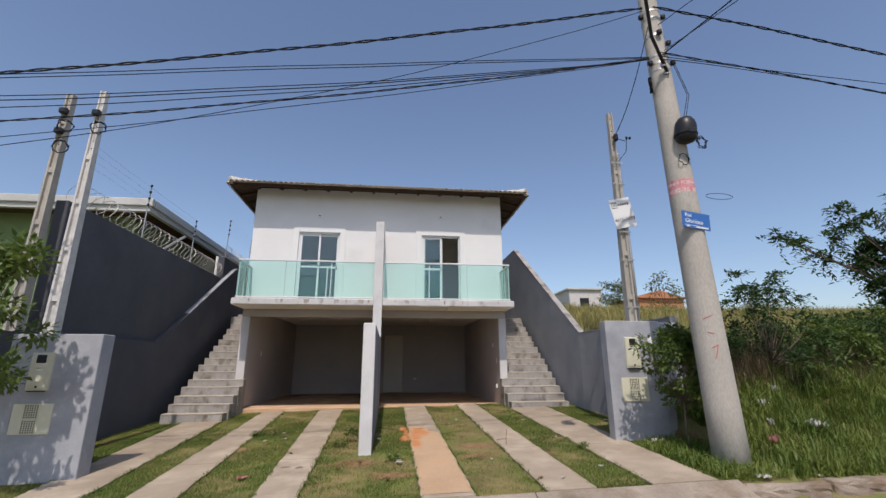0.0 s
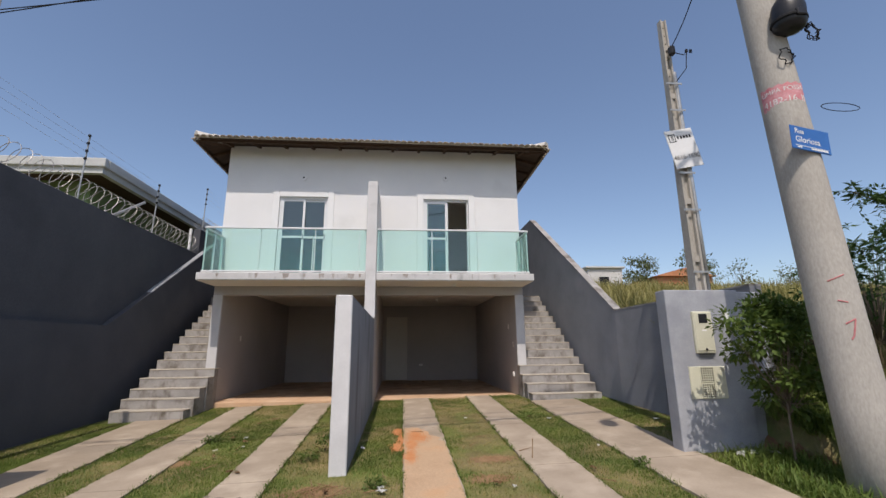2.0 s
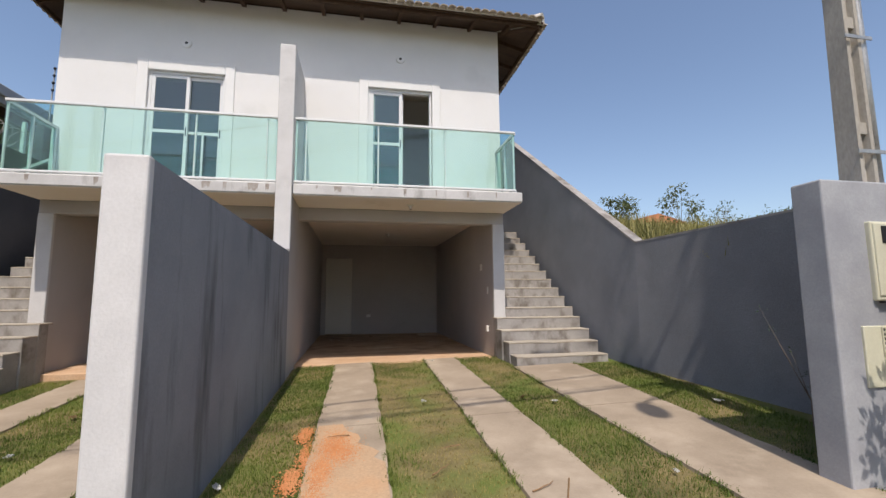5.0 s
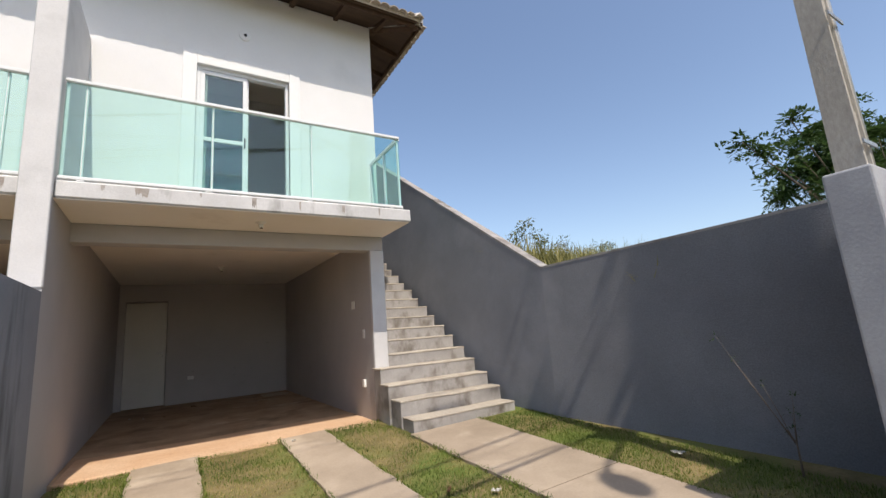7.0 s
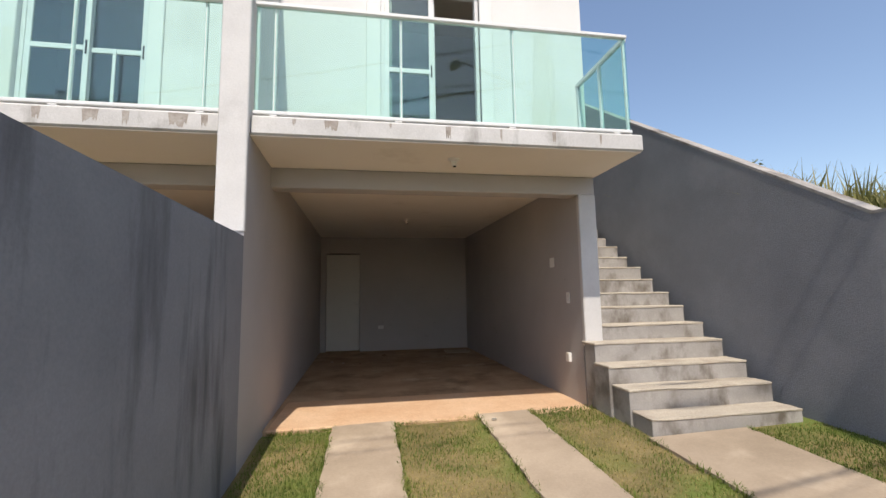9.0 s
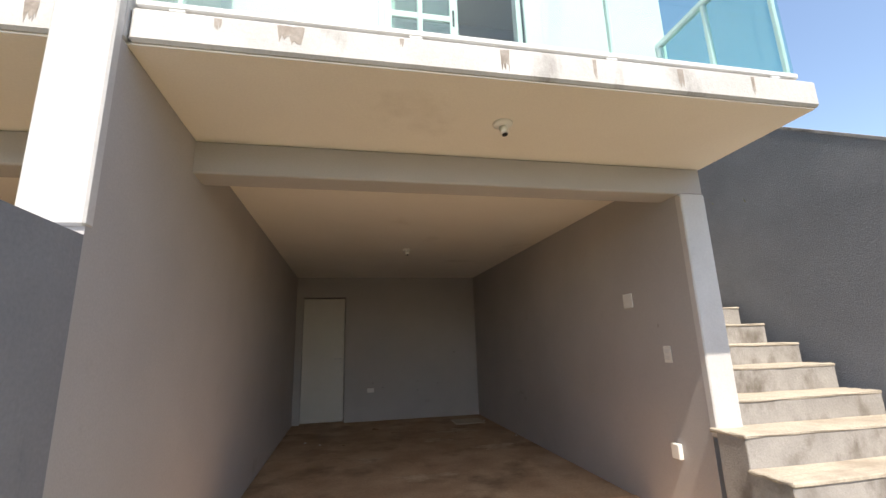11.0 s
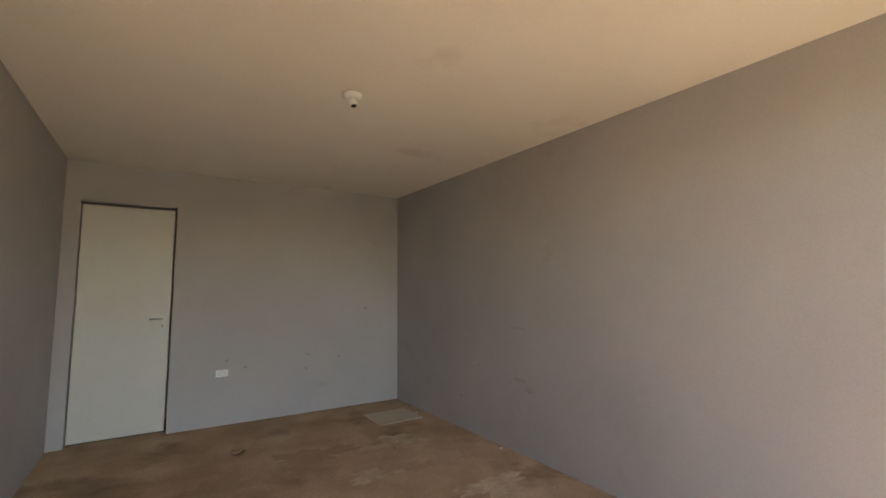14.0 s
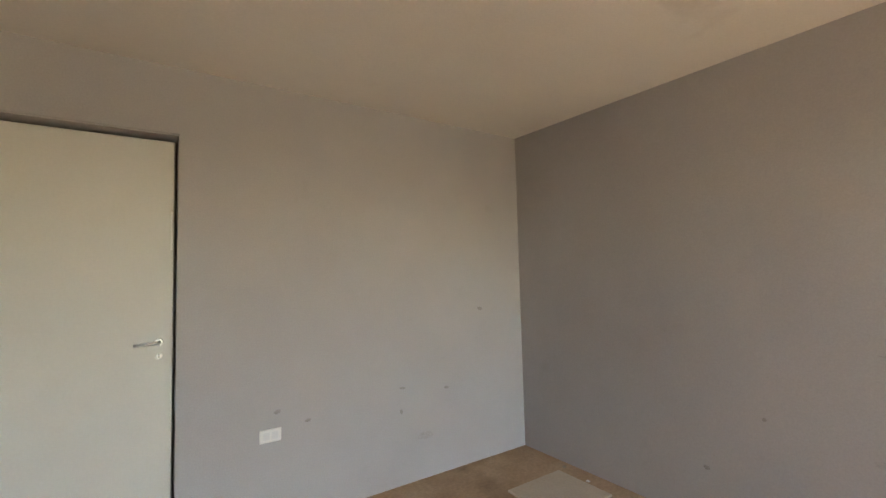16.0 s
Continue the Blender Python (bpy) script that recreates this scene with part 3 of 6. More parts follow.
# fin between the balconies and low wall in the yard
bm2 = bmesh.new()
box(bm2, -0.404, -0.196, 11.045, 11.10, 1.62, 4.485, bevel=0.008)
solid("fin_front", bm2, FINWHITE, "white painted front edge of the dividing fin", "wall")
bm = bmesh.new()
box(bm, -0.400, -0.200, 11.10, 12.08, 2.38, 4.48, bevel=0.008)
solid("wall_fin", bm, FINWHITE, "white dividing wall between the two balconies", "wall")
bm = bmesh.new()
prism(bm, [(-0.352, 7.20), (-0.182, 7.20), (-0.200, 11.06), (-0.385, 11.06)], "z", -0.5, 1.59)
solid("wall_yard", bm, LOWWALL, "low grey plastered wall dividing the two driveways", "wall")
solid("wall_yard_end", boxed(-0.357, -0.177, 7.14, 7.20, -0.5, 1.595, bevel=0.012, segments=2), FINWHITE, "white painted end of the low dividing wall", "wall")


# ---- stairs ----
def staircase(x0, x1, y0, z0, n, side, low, label):
    st = thing("staircase", ((x0 + x1) / 2, y0, z0 - 0.166), label, "stairs", kind="structure")
    for i in range(n):
        y, z = y0 + 0.258 * i, z0 + 0.166 * i + 0.006 * math.sin(i * 2.7)
        a, b = x0 + 0.012 * math.sin(i * 1.9), x1 + 0.012 * math.sin(i * 3.3)
        end = y0 + 0.258 * n + 0.3
        if i < low:
            # the lowest treads run out in front of the column
            end = 11.93
            a, b = (x0 - 0.22 + 0.015 * math.sin(i * 2.2), b) if side > 0 else (a, x1 + 0.26 + 0.015 * math.sin(i * 2.2))
            if i == 0:
                a, b = (a + 0.03, b) if side > 0 else (a, b - 0.03)
        s = part("step", boxed(a, b, y, end if i == low - 1 else y + 0.256, -0.4 if i < low else z - 0.6, z - 0.010, bevel=0.004), STEP, st)
        part("tread", rough(boxed(a - 0.004, b + 0.004, y - 0.006, y + 0.258, z - 0.026, z - 0.004, bevel=0.006), 0.004, i + 3), TREAD, s)
    return st


staircase(3.062, 4.26, 10.95, 0.155, 15, 1, 4, "bare grey cement outside staircase with dusty treads and shade-toned risers")
staircase(-4.66, -3.672, 10.72, 0.02, 16, -1, 5, "bare grey cement outside staircase with dusty treads and shade-toned risers")
solid("landing_right", boxed(3.062, 4.38, 14.85, 20.5, 2.2, 2.47), STEP, "bare cement side passage at the stair head", "floor")
solid("landing_left", boxed(-4.95, -3.672, 14.85, 20.5, 2.2, 2.47), STEP, "bare cement side passage at the stair head", "floor")

# ---- boundary walls ----
SPLAY = 0.09


def splay(bm_):
    """Turn the yard's part of the wall a little outward towards the street, its top rising with it."""
    for v in bm_.verts:
        if v.co.y < 10.3:
            v.co.x += SPLAY * (10.36 - v.co.y)
            if v.co.z > 0:
                v.co.z += 0.016 * (10.36 - v.co.y)
    return bm_


bm = bmesh.new()
prism(bm, [(10.36, -0.6), (20.5, -0.6), (20.5, 5.0), (15.4, 5.0), (10.36, 1.69)], "x", 4.38, 4.53)
prism(bm, [(7.34, -0.6), (10.36, -0.6), (10.36, 1.69), (7.34, 1.69)], "x", 4.38, 4.53)
bmesh.ops.remove_doubles(bm, verts=bm.verts[:], dist=0.0005)
solid("wall_boundary_right", splay(bm), GREY, "grey plastered boundary wall stepping up along the stairs", "wall")
bm = bmesh.new()
prism(bm, [(10.36, 1.69), (15.4, 5.0), (20.5, 5.0), (20.5, 5.02), (15.39, 5.02), (10.35, 1.712), (7.34, 1.712), (7.34, 1.69)], "x", 4.376, 4.534)
for v in bm.verts:
    if v.co.y < 10.3:
        v.co += Vector((SPLAY * (10.36 - v.co.y), 0, 0.016 * (10.36 - v.co.y)))
solid("coping_right", bm, STEP, "grey cement coping on the boundary wall", "trim")
bm = bmesh.new()
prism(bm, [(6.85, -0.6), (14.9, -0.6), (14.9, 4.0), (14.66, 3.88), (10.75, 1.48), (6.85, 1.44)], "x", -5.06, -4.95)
solid("wall_parapet_left", bm, SHADEWALL, "dark grey plastered parapet rising along the stairs, darkened further for shade", "wall")
bm = bmesh.new()
prism(bm, [(12.0, 2.235), (14.66, 3.868), (14.9, 3.995), (14.9, 4.015), (14.65, 3.895), (12.0, 2.26)], "x", -5.062, -4.945)
solid("coping_left", bm, PILLAR, "pale cement edge on the stair parapet", "trim")
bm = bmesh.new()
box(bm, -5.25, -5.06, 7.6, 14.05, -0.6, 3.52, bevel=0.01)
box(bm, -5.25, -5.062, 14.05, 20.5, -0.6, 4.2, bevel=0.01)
solid("wall_boundary_left", bm, SHADEWALL, "tall dark grey plastered boundary wall, darkened further for shade", "wall")


# ---- pillars with meter boxes ----
def pillar(name, x0, x1, y0, z0, z1, deep):
    return solid(name, boxed(x0, x1, y0, y0 + deep, z0, z1, bevel=0.012, segments=2), PILLAR, "grey cement-rendered service pillar beside the path", "pillar")


def meter_box(x0, x1, y, z0, z1):
    t = thing("meter_box", ((x0 + x1) / 2, y, z0), "beige plastic electricity meter box with dark viewing window", "meter box")
    body = part("body", boxed(x0, x1, y - 0.03, y + 0.02, z0, z1, bevel=0.01, segments=2), BEIGE, t)
    part("door", boxed(x0 + 0.012, x1 - 0.012, y - 0.038, y - 0.029, z0 + 0.03, z1 - 0.012, bevel=0.003), BEIGE, t)
    w, h = x1 - x0, z1 - z0
    part("window", boxed(x0 + 0.28 * w, x0 + 0.72 * w, y - 0.043, y - 0.037, z1 - 0.28 * h, z1 - 0.06 * h, bevel=0.002), DARKHOLE, t, "small dark viewing window")
    part("emblem", boxed(x0 + 0.38 * w, x0 + 0.62 * w, y - 0.0405, y - 0.0375, z1 - 0.47 * h, z1 - 0.44 * h), SOCKET, t)
    part("latch", lathe(bmesh.new(), (x0 + 0.5 * w, y - 0.036, z0 + 0.045), (0, -1, 0), [(0, 0.014), (0.012, 0.012)], 12), DARKHOLE, t)
    part("drip_edge", boxed(x0 + 0.03, x1 - 0.03, y - 0.036, y - 0.01, z0 - 0.012, z0 - 0.001), DARKHOLE, t)
    return t


def grid_panel(x0, x1, y, z0, z1):
    t = thing("vent_panel", ((x0 + x1) / 2, y, z0), "beige panel with two dark perforated vents", "vent panel")
    part("plate", boxed(x0, x1, y - 0.014, y + 0.01, z0, z1, bevel=0.004), BEIGE, t)
    w, h = x1 - x0, z1 - z0
    a, b = x0 + 0.30 * w, x0 + 0.66 * w
    for lo, hi in ((z0 + 0.04 * h, z0 + 0.46 * h), (z0 + 0.53 * h, z0 + 0.97 * h)):
        v = part("vent", boxed(a, b, y - 0.0165, y - 0.013, lo, hi), DARKHOLE, t, "dark vent behind a beige lattice")
        g = bmesh.new()
        for i in range(7):
            f = a + (b - a) * i / 6
            box(g, f - 0.004, f + 0.004, y - 0.022, y - 0.0155, lo, hi)
        part("lattice_upright", g, BEIGE, v)
        g = bmesh.new()
        for i in range(7):
            f = lo + (hi - lo) * i / 6
            box(g, a, b, y - 0.0225, y - 0.0160, f - 0.004, f + 0.004)
        part("lattice_rail", g, BEIGE, v)
    return t


pillar("pillar_right", 3.425, 4.34, 7.18, -0.4, 1.66, 0.19)
meter_box(3.715, 3.95, 7.18, 0.93, 1.405)
grid_panel(3.60, 4.03, 7.18, 0.435, 0.785)
part("bracket", boxed(4.11, 4.19, 7.16, 7.185, 1.29, 1.405, bevel=0.004), SOCKET, thing("number_plate", (4.15, 7.18, 1.29), "small blank white plate on the pillar", "plate"))
pillar("pillar_left", -4.62, -3.58, 6.62, -0.6, 1.38, 0.25)
meter_box(-4.33, -4.08, 6.62, 0.70, 1.15)
grid_panel(-4.42, -3.98, 6.62, 0.20, 0.55)

solid("wall_return_right", boxed(4.335, 4.64, 7.20, 7.37, -0.6, 1.64, bevel=0.01), PILLAR, "short cement-rendered wall end behind the pillar", "wall")

# ---- house: upper storey ----
bm = bmesh.new()
OPEN = [(-2.49, -1.40), (0.81, 1.88)]
HEAD = 4.47
edges = [-3.69, -2.49, -1.40, 0.81, 1.88, 3.08]
for a, b in ((-3.69, -2.49), (-1.40, 0.81), (1.88, 3.08)):
    box(bm, a, b, 12.08, 12.23, 2.40, 5.70)
for a, b in OPEN:
    box(bm, a, b, 12.08, 12.23, HEAD, 5.70)
solid("wall_front", bm, WHITE, "white textured plaster front wall of the upper storey", "wall")
bm = bmesh.new()
box(bm, 2.93, 3.08, 12.23, 19.7, 2.47, 5.70)
solid("wall_side_right", bm, WHITE, "white plaster side wall of the house", "wall")
solid("wall_side_left", boxed(-3.69, -3.54, 12.23, 19.7, 2.47, 5.70), WHITE, "white plaster side wall of the house", "wall")
solid("wall_rear", boxed(-3.69, 3.08, 19.7, 19.85, 0, 5.70), WHITE, "white plaster rear wall of the house", "wall")
solid("wall_party", boxed(-0.37, -0.23, 12.23, 19.7, 2.53, 5.30), WHITE, "white plaster wall between the two upper rooms", "wall")
solid("wall_room_back", boxed(-3.54, 2.93, 14.2, 14.3, 2.53, 5.30), WHITE, "white plaster rear wall of the upper rooms", "wall")
solid("floor_upper", boxed(-3.54, 2.93, 12.081, 19.7, 2.52, 2.532), CONCRETE, "pale floor of the upper rooms", "floor")
solid("ceiling_upper", boxed(-3.54, 2.93, 12.23, 19.7, 5.30, 5.34), CEIL, "off-white ceiling of the upper rooms", "ceiling")


def balcony_door(name, a, b, open_right):
    t = thing(name, ((a + b) / 2, 12.15, 2.53), "white aluminium sliding balcony door" + (", one leaf open" if open_right else ", closed"), "door", kind="structure")
    part("architrave", boxed(a - 0.15, a, 12.055, 12.20, 2.535, HEAD + 0.17, bevel=0.006), TRIM, t)
    part("architrave", boxed(b, b + 0.14, 12.055, 12.20, 2.535, HEAD + 0.17, bevel=0.006), TRIM, t)
    part("architrave", boxed(a, b, 12.056, 12.20, HEAD, HEAD + 0.168, bevel=0.006), TRIM, t)
    for x in (a + 0.02, b - 0.02):
        part("jamb", boxed(x - 0.02, x + 0.02, 12.11, 12.19, 2.54, HEAD, bevel=0.003), ALU, t)
    part("head_track", boxed(a + 0.04, b - 0.04, 12.11, 12.19, HEAD - 0.04, HEAD, bevel=0.003), ALU, t)
    part("floor_track", boxed(a + 0.04, b - 0.04, 12.10, 12.20, 2.534, 2.56, bevel=0.003), ALU, t)
    mid = (a + b) / 2

    def leaf(x0, x1, y):
        frame_ = bmesh.new()
        box(frame_, x0, x0 + 0.05, y, y + 0.03, 2.565, HEAD - 0.045, bevel=0.003)
        box(frame_, x1 - 0.05, x1, y, y + 0.03, 2.565, HEAD - 0.045, bevel=0.003)
        box(frame_, x0 + 0.05, x1 - 0.05, y, y + 0.03, 2.565, 2.63, bevel=0.003)
        box(frame_, x0 + 0.05, x1 - 0.05, y, y + 0.03, HEAD - 0.095, HEAD - 0.045, bevel=0.003)
        box(frame_, x0 + 0.05, x1 - 0.05, y, y + 0.03, 3.50, 3.55, bevel=0.003)
        lf = part("leaf", frame_, ALU, t)
        for lo, hi in ((2.63, 3.50), (3.55, HEAD - 0.095)):
            p = part("glass", boxed(x0 + 0.048, x1 - 0.048, y + 0.012, y + 0.018, lo, hi), WINDOW, lf, "grey-green tinted glass")
            p.visible_shadow = False
        part("lock", boxed(x1 - 0.033, x1 - 0.017, y - 0.006, y, 3.46, 3.60, bevel=0.002), DARKHOLE, lf)

    if open_right:
        leaf(a + 0.04, mid + 0.03, 12.115)
        leaf(a + 0.07, mid + 0.05, 12.152)
    else:
        leaf(a + 0.04, mid + 0.03, 12.115)
        leaf(mid - 0.02, b - 0.04, 12.152)
        part("interlock", boxed(mid + 0.24, mid + 0.27, 12.10, 12.113, 2.565, 3.52, bevel=0.003), ALU, t)
    return t


balcony_door("door_balcony_left", *OPEN[0], False)
balcony_door("door_balcony_right", *OPEN[1], True)


def vent_cap(x, z):
    t = thing("wall_outlet", (x, 12.08, z), "small round white outlet with a dark hole on the wall", "outlet")
    part("rim", lathe(bmesh.new(), (x, 12.082, z), (0, -1, 0), [(0, 0.075), (0.02, 0.072), (0.026, 0.05)], 24), TRIM, t)
    part("hole", lathe(bmesh.new(), (x, 12.0555, z), (0, -1, 0), [(0, 0.022), (0.002, 0.022)], 12), DARKHOLE, t)


vent_cap(-1.98, 4.94)
vent_cap(1.34, 5.01)


# ---- balcony railings ----
def railing(x0, x1, end, joints):
    t = thing("glass_railing", ((x0 + x1) / 2, 11.15, 2.53), "green glass balcony railing with white aluminium rails", "railing", group="balcony railings")
    part("top_rail", boxed(x0, x1, 11.125, 11.175, 3.438, 3.472, bevel=0.006), ALU, t)
    part("bottom_rail", boxed(x0, x1, 11.13, 11.17, 2.545, 2.575, bevel=0.005), ALU, t)
    cuts = [x0, *joints, x1]
    for a, b in zip(cuts, cuts[1:]):
        p = part("glass_panel", boxed(a + 0.004, b - 0.004, 11.146, 11.154, 2.576, 3.434), GLASS, t, "clear green-tinted glass panel")
        p.visible_shadow = False
    for x in cuts:
        xx = min(max(x, x0 + 0.02), x1 - 0.02)
        part("post", boxed(xx - 0.011, xx + 0.011, 11.156, 11.18, 2.531, 3.434, bevel=0.003), ALU, t)
    for x in np.linspace(x0 + 0.15, x1 - 0.15, 4):
        part("foot", boxed(x - 0.03, x + 0.03, 11.13, 11.17, 2.531, 2.544, bevel=0.003), ALU, t)
    # the return to the house wall
    xs = x1 if end > 0 else x0
    part("side_rail", boxed(xs - 0.025, xs + 0.025, 11.176, 12.075, 3.435, 3.475, bevel=0.006), ALU, t)
    part("side_bottom_rail", boxed(xs - 0.02, xs + 0.02, 11.176, 12.075, 2.545, 2.575, bevel=0.005), ALU, t)
    p = part("side_glass", boxed(xs - 0.004, xs + 0.004, 11.18, 12.07, 2.576, 3.434), GLASS, t, "clear green-tinted glass panel")
    p.visible_shadow = False
    part("wall_post", boxed(xs - 0.02, xs + 0.02, 12.035, 12.076, 2.535, 3.434, bevel=0.004), ALU, t)
    part("side_post", boxed(xs - 0.016, xs + 0.016, 11.60, 11.63, 2.531, 3.434, bevel=0.004), ALU, t)


railing(-3.62, -0.412, -1, (-2.54, -1.45, -0.55))
railing(-0.188, 3.0, 1, (-0.04, 0.95, 1.92))

# ---- roof ----
EX0, EX1, EY0, EY1, EZ, PITCH = -4.25, 3.71, 11.52, 20.6, 5.575, 0.27
roof = thing("roof", ((EX0 + EX1) / 2, (EY0 + EY1) / 2, EZ), "hipped clay tile roof with brown timber eaves", "roof", kind="structure")
ridge_x = (EX0 + EX1) / 2
half = (EX1 - EX0) / 2
RZ = EZ + PITCH * half
A, B, C, D = (EX0, EY0, EZ), (EX1, EY0, EZ), (EX1, EY1, EZ), (EX0, EY1, EZ)
R1, R2 = (ridge_x, EY0 + half, RZ), (ridge_x, EY1 - half, RZ)
for name_, corners in (("boarding", (A, B, R1)), ("boarding", (B, C, R2, R1)), ("boarding", (C, D, R2)), ("boarding", (D, A, R1, R2))):
    b_ = bmesh.new()
    lo = [b_.verts.new(Vector(c) + Vector((0, 0, 0.0))) for c in corners]
    hi = [b_.verts.new(Vector(c) + Vector((0, 0, 0.03))) for c in corners]
    b_.faces.new(lo), b_.faces.new(hi)
    for i in range(len(lo)):
        j = (i + 1) % len(lo)
        b_.faces.new((lo[i], lo[j], hi[j], hi[i]))
    part(name_, b_, SOFFIT, roof, "dark brown boarded soffit")
part("fascia", boxed(EX0, EX1, EY0 + 0.05, EY0 + 0.08, EZ - 0.04, EZ + 0.03), WOOD, roof)
part("fascia", boxed(EX0 + 0.02, EX0 + 0.05, EY0 + 0.05, EY1, EZ - 0.05, EZ + 0.05), WOOD, roof)
part("fascia", boxed(EX1 - 0.05, EX1 - 0.02, EY0 + 0.05, EY1, EZ - 0.05, EZ + 0.05), WOOD, roof)
part("eave_filler", boxed(EX0 + 0.03, EX1 - 0.03, EY0 - 0.03, EY0 + 0.05, EZ + 0.03, EZ + 0.075), HIPCAP, roof)
x = -3.65
while x < 3.2:
    r_ = bmesh.new()
    prism(r_, [(EY0 + 0.06, EZ - 0.055), (12.2, EZ + PITCH * 0.66 - 0.07), (12.2, EZ + PITCH * 0.66 - 0.002), (EY0 + 0.06, EZ + 0.012)], "x", x - 0.03, x + 0.03)
    part("rafter", r_, WOOD, roof)
    x += 0.62
for xs, sg in ((EX1, -1), (EX0, 1)):
    y = 12.35
    while y < 19.5:
        r_ = bmesh.new()
        prism(r_, [(xs + sg * 0.06, EZ - 0.055), (xs + sg * 0.85, EZ + PITCH * 0.85 - 0.07), (xs + sg * 0.85, EZ + PITCH * 0.85 - 0.002), (xs + sg * 0.06, EZ + 0.012)], "y", y - 0.03, y + 0.03)
        part("rafter", r_, WOOD, roof)
        y += 0.62
    h_ = bmesh.new()
    tube(h_, [(xs + sg * 0.05, EY0 + 0.05, EZ - 0.03), (xs + sg * 0.95, EY0 + 0.95, EZ + 0.22)], 0.045, 4)
    part("hip_rafter", h_, WOOD, roof)


def tile_mesh():
    """One barrel tile, 0.42 long, lying along -y with its mouth at y = 0."""
    b_ = bmesh.new()
    rings = []
    for y_, s in ((0.0, 1.0), (0.42, 0.82)):
        outer = [(0.068 * s * math.cos(a), y_, 0.042 * s * math.sin(a)) for a in np.linspace(0, math.pi, 7)]
        inner = [(0.056 * s * math.cos(a), y_, 0.031 * s * math.sin(a)) for a in np.linspace(math.pi, 0, 7)]
        rings.append([b_.verts.new(v) for v in outer + inner])
    for k in range(14):
        b_.faces.new((rings[0][k], rings[0][(k + 1) % 14], rings[1][(k + 1) % 14], rings[1][k]))
    for r in rings:
        for k in range(6):
            b_.faces.new((r[k], r[k + 1], r[12 - k], r[13 - k]))
    bmesh.ops.recalc_face_normals(b_, faces=b_.faces)
    me = bpy.data.meshes.new("tile")
    b_.to_mesh(me)
    b_.free()
    me.materials.append(TILE)
    return me


TILE_ME = tile_mesh()
base_v = place_of(roof)


def tile_at(p, turn, rng):
    o = new("tile", TILE_ME)
    o.parent = roof
    slope = math.degrees(math.atan(PITCH))
    o.matrix_basis = Matrix.Translation(Vector(p) - base_v) @ pose(0, 0, 0, 0, 0, turn) @ pose(0, 0, 0, slope + rng.uniform(-1, 1), rng.uniform(-3, 3), rng.uniform(-1.5, 1.5))


rng = random.Random(11)
n_tiles = 58
for i in range(n_tiles):
    x = EX0 + 0.10 + i * (EX1 - EX0 - 0.2) / (n_tiles - 1)
    for row in range(2):
        d = -0.11 + 0.36 * row
        if min(x - EX0, EX1 - x) > d - 0.1:
            tile_at((x, EY0 + d, EZ + 0.045 + PITCH * d + rng.uniform(-0.004, 0.004)), 0, rng)
for xs, turn, sg in ((EX1, 90, -1), (EX0, -90, 1)):
    for i in range(66):
        y = EY0 + 0.12 + i * 0.138
        tile_at((xs - sg * 0.10, y, EZ + 0.02 + rng.uniform(-0.004, 0.004)), turn, rng)
# the tiles higher up, as one rippled cover
verts, faces = [], []
for (p, q, r, s) in ((A, B, R1, R1), (B, C, R2, R1), (D, A, R1, R2)):
    p, q, r, s = (Vector(v) for v in (p, q, r, s))
    nu, nv = 240, 6
    start = len(verts)
    for j in range(nv + 1):
        f = 0.08 + 0.92 * j / nv
        l_, r_ = p.lerp(s, f), q.lerp(r, f)
        for i in range(nu + 1):
            v = l_.lerp(r_, i / nu)
            along = (v - p).dot((q - p).normalized())
            verts.append((v.x, v.y, v.z + 0.06 + 0.03 * abs(math.sin(along * math.pi / 0.136))))
    for j in range(nv):
        for i in range(nu):
            k = start + j * (nu + 1) + i
            faces.append((k, k + 1, k + nu + 2, k + nu + 1))
cover = new("tile_cover", raw_mesh("tile_cover", np.array(verts) - np.array(base_v), faces, TILE))
cover.parent = roof
tagged(cover, kind="stuff")
for corner, top in ((A, R1), (B, R1)):
    c0, c1 = Vector(corner), Vector(top)
    for i in range(9):
        p = c0.lerp(c1, (i * 0.36 + 0.02) / (c1 - c0).length) + Vector((0, 0, 0.085))
        q = c0.lerp(c1, (i * 0.36 + 0.44) / (c1 - c0).length) + Vector((0, 0, 0.075))
        part("ridge_tile", tube(bmesh.new(), [p, q], [0.105, 0.085], 10), HIPCAP, roof, "pale mortared ridge tile")
# filler under the eaves between wall head and boards
solid("ceiling_eaves", boxed(-3.68, 3.07, 12.09, 19.8, 5.701, 5.72), SOFFIT, "brown boards closing the roof space", "ceiling")

# ---- garage fittings ----
gd = thing("door_garage", (0.145, BACK + 0.05, 0), "off-white flush door in the rear wall, closed", "door", kind="structure")
dl = part("leaf", boxed(-0.212, 0.494, BACK + 0.072, BACK + 0.107, 0.014, 2.090, bevel=0.004), DOORWHITE, gd)
part("jamb", boxed(-0.2215, -0.216, BACK + 0.002, BACK + 0.14, 0.0, 2.113), GARAGE, gd)
part("jamb", boxed(0.506, 0.5115, BACK + 0.002, BACK + 0.14, 0.0, 2.113), GARAGE, gd)
part("head", boxed(-0.2155, 0.5055, BACK + 0.002, BACK + 0.14, 2.106, 2.113), GARAGE, gd)
h = part("handle", tube(bmesh.new(), [(0.435, BACK + 0.072, 1.055), (0.435, BACK + 0.029, 1.055), (0.425, BACK + 0.021, 1.055), (0.33, BACK + 0.021, 1.05)], 0.009, 10), CHROME, dl, "chrome lever handle", smooth=True)
part("handle_rose", lathe(bmesh.new(), (0.435, BACK + 0.072, 1.055), (0, -1, 0), [(0, 0.02), (0.008, 0.018)], 18), CHROME, dl)
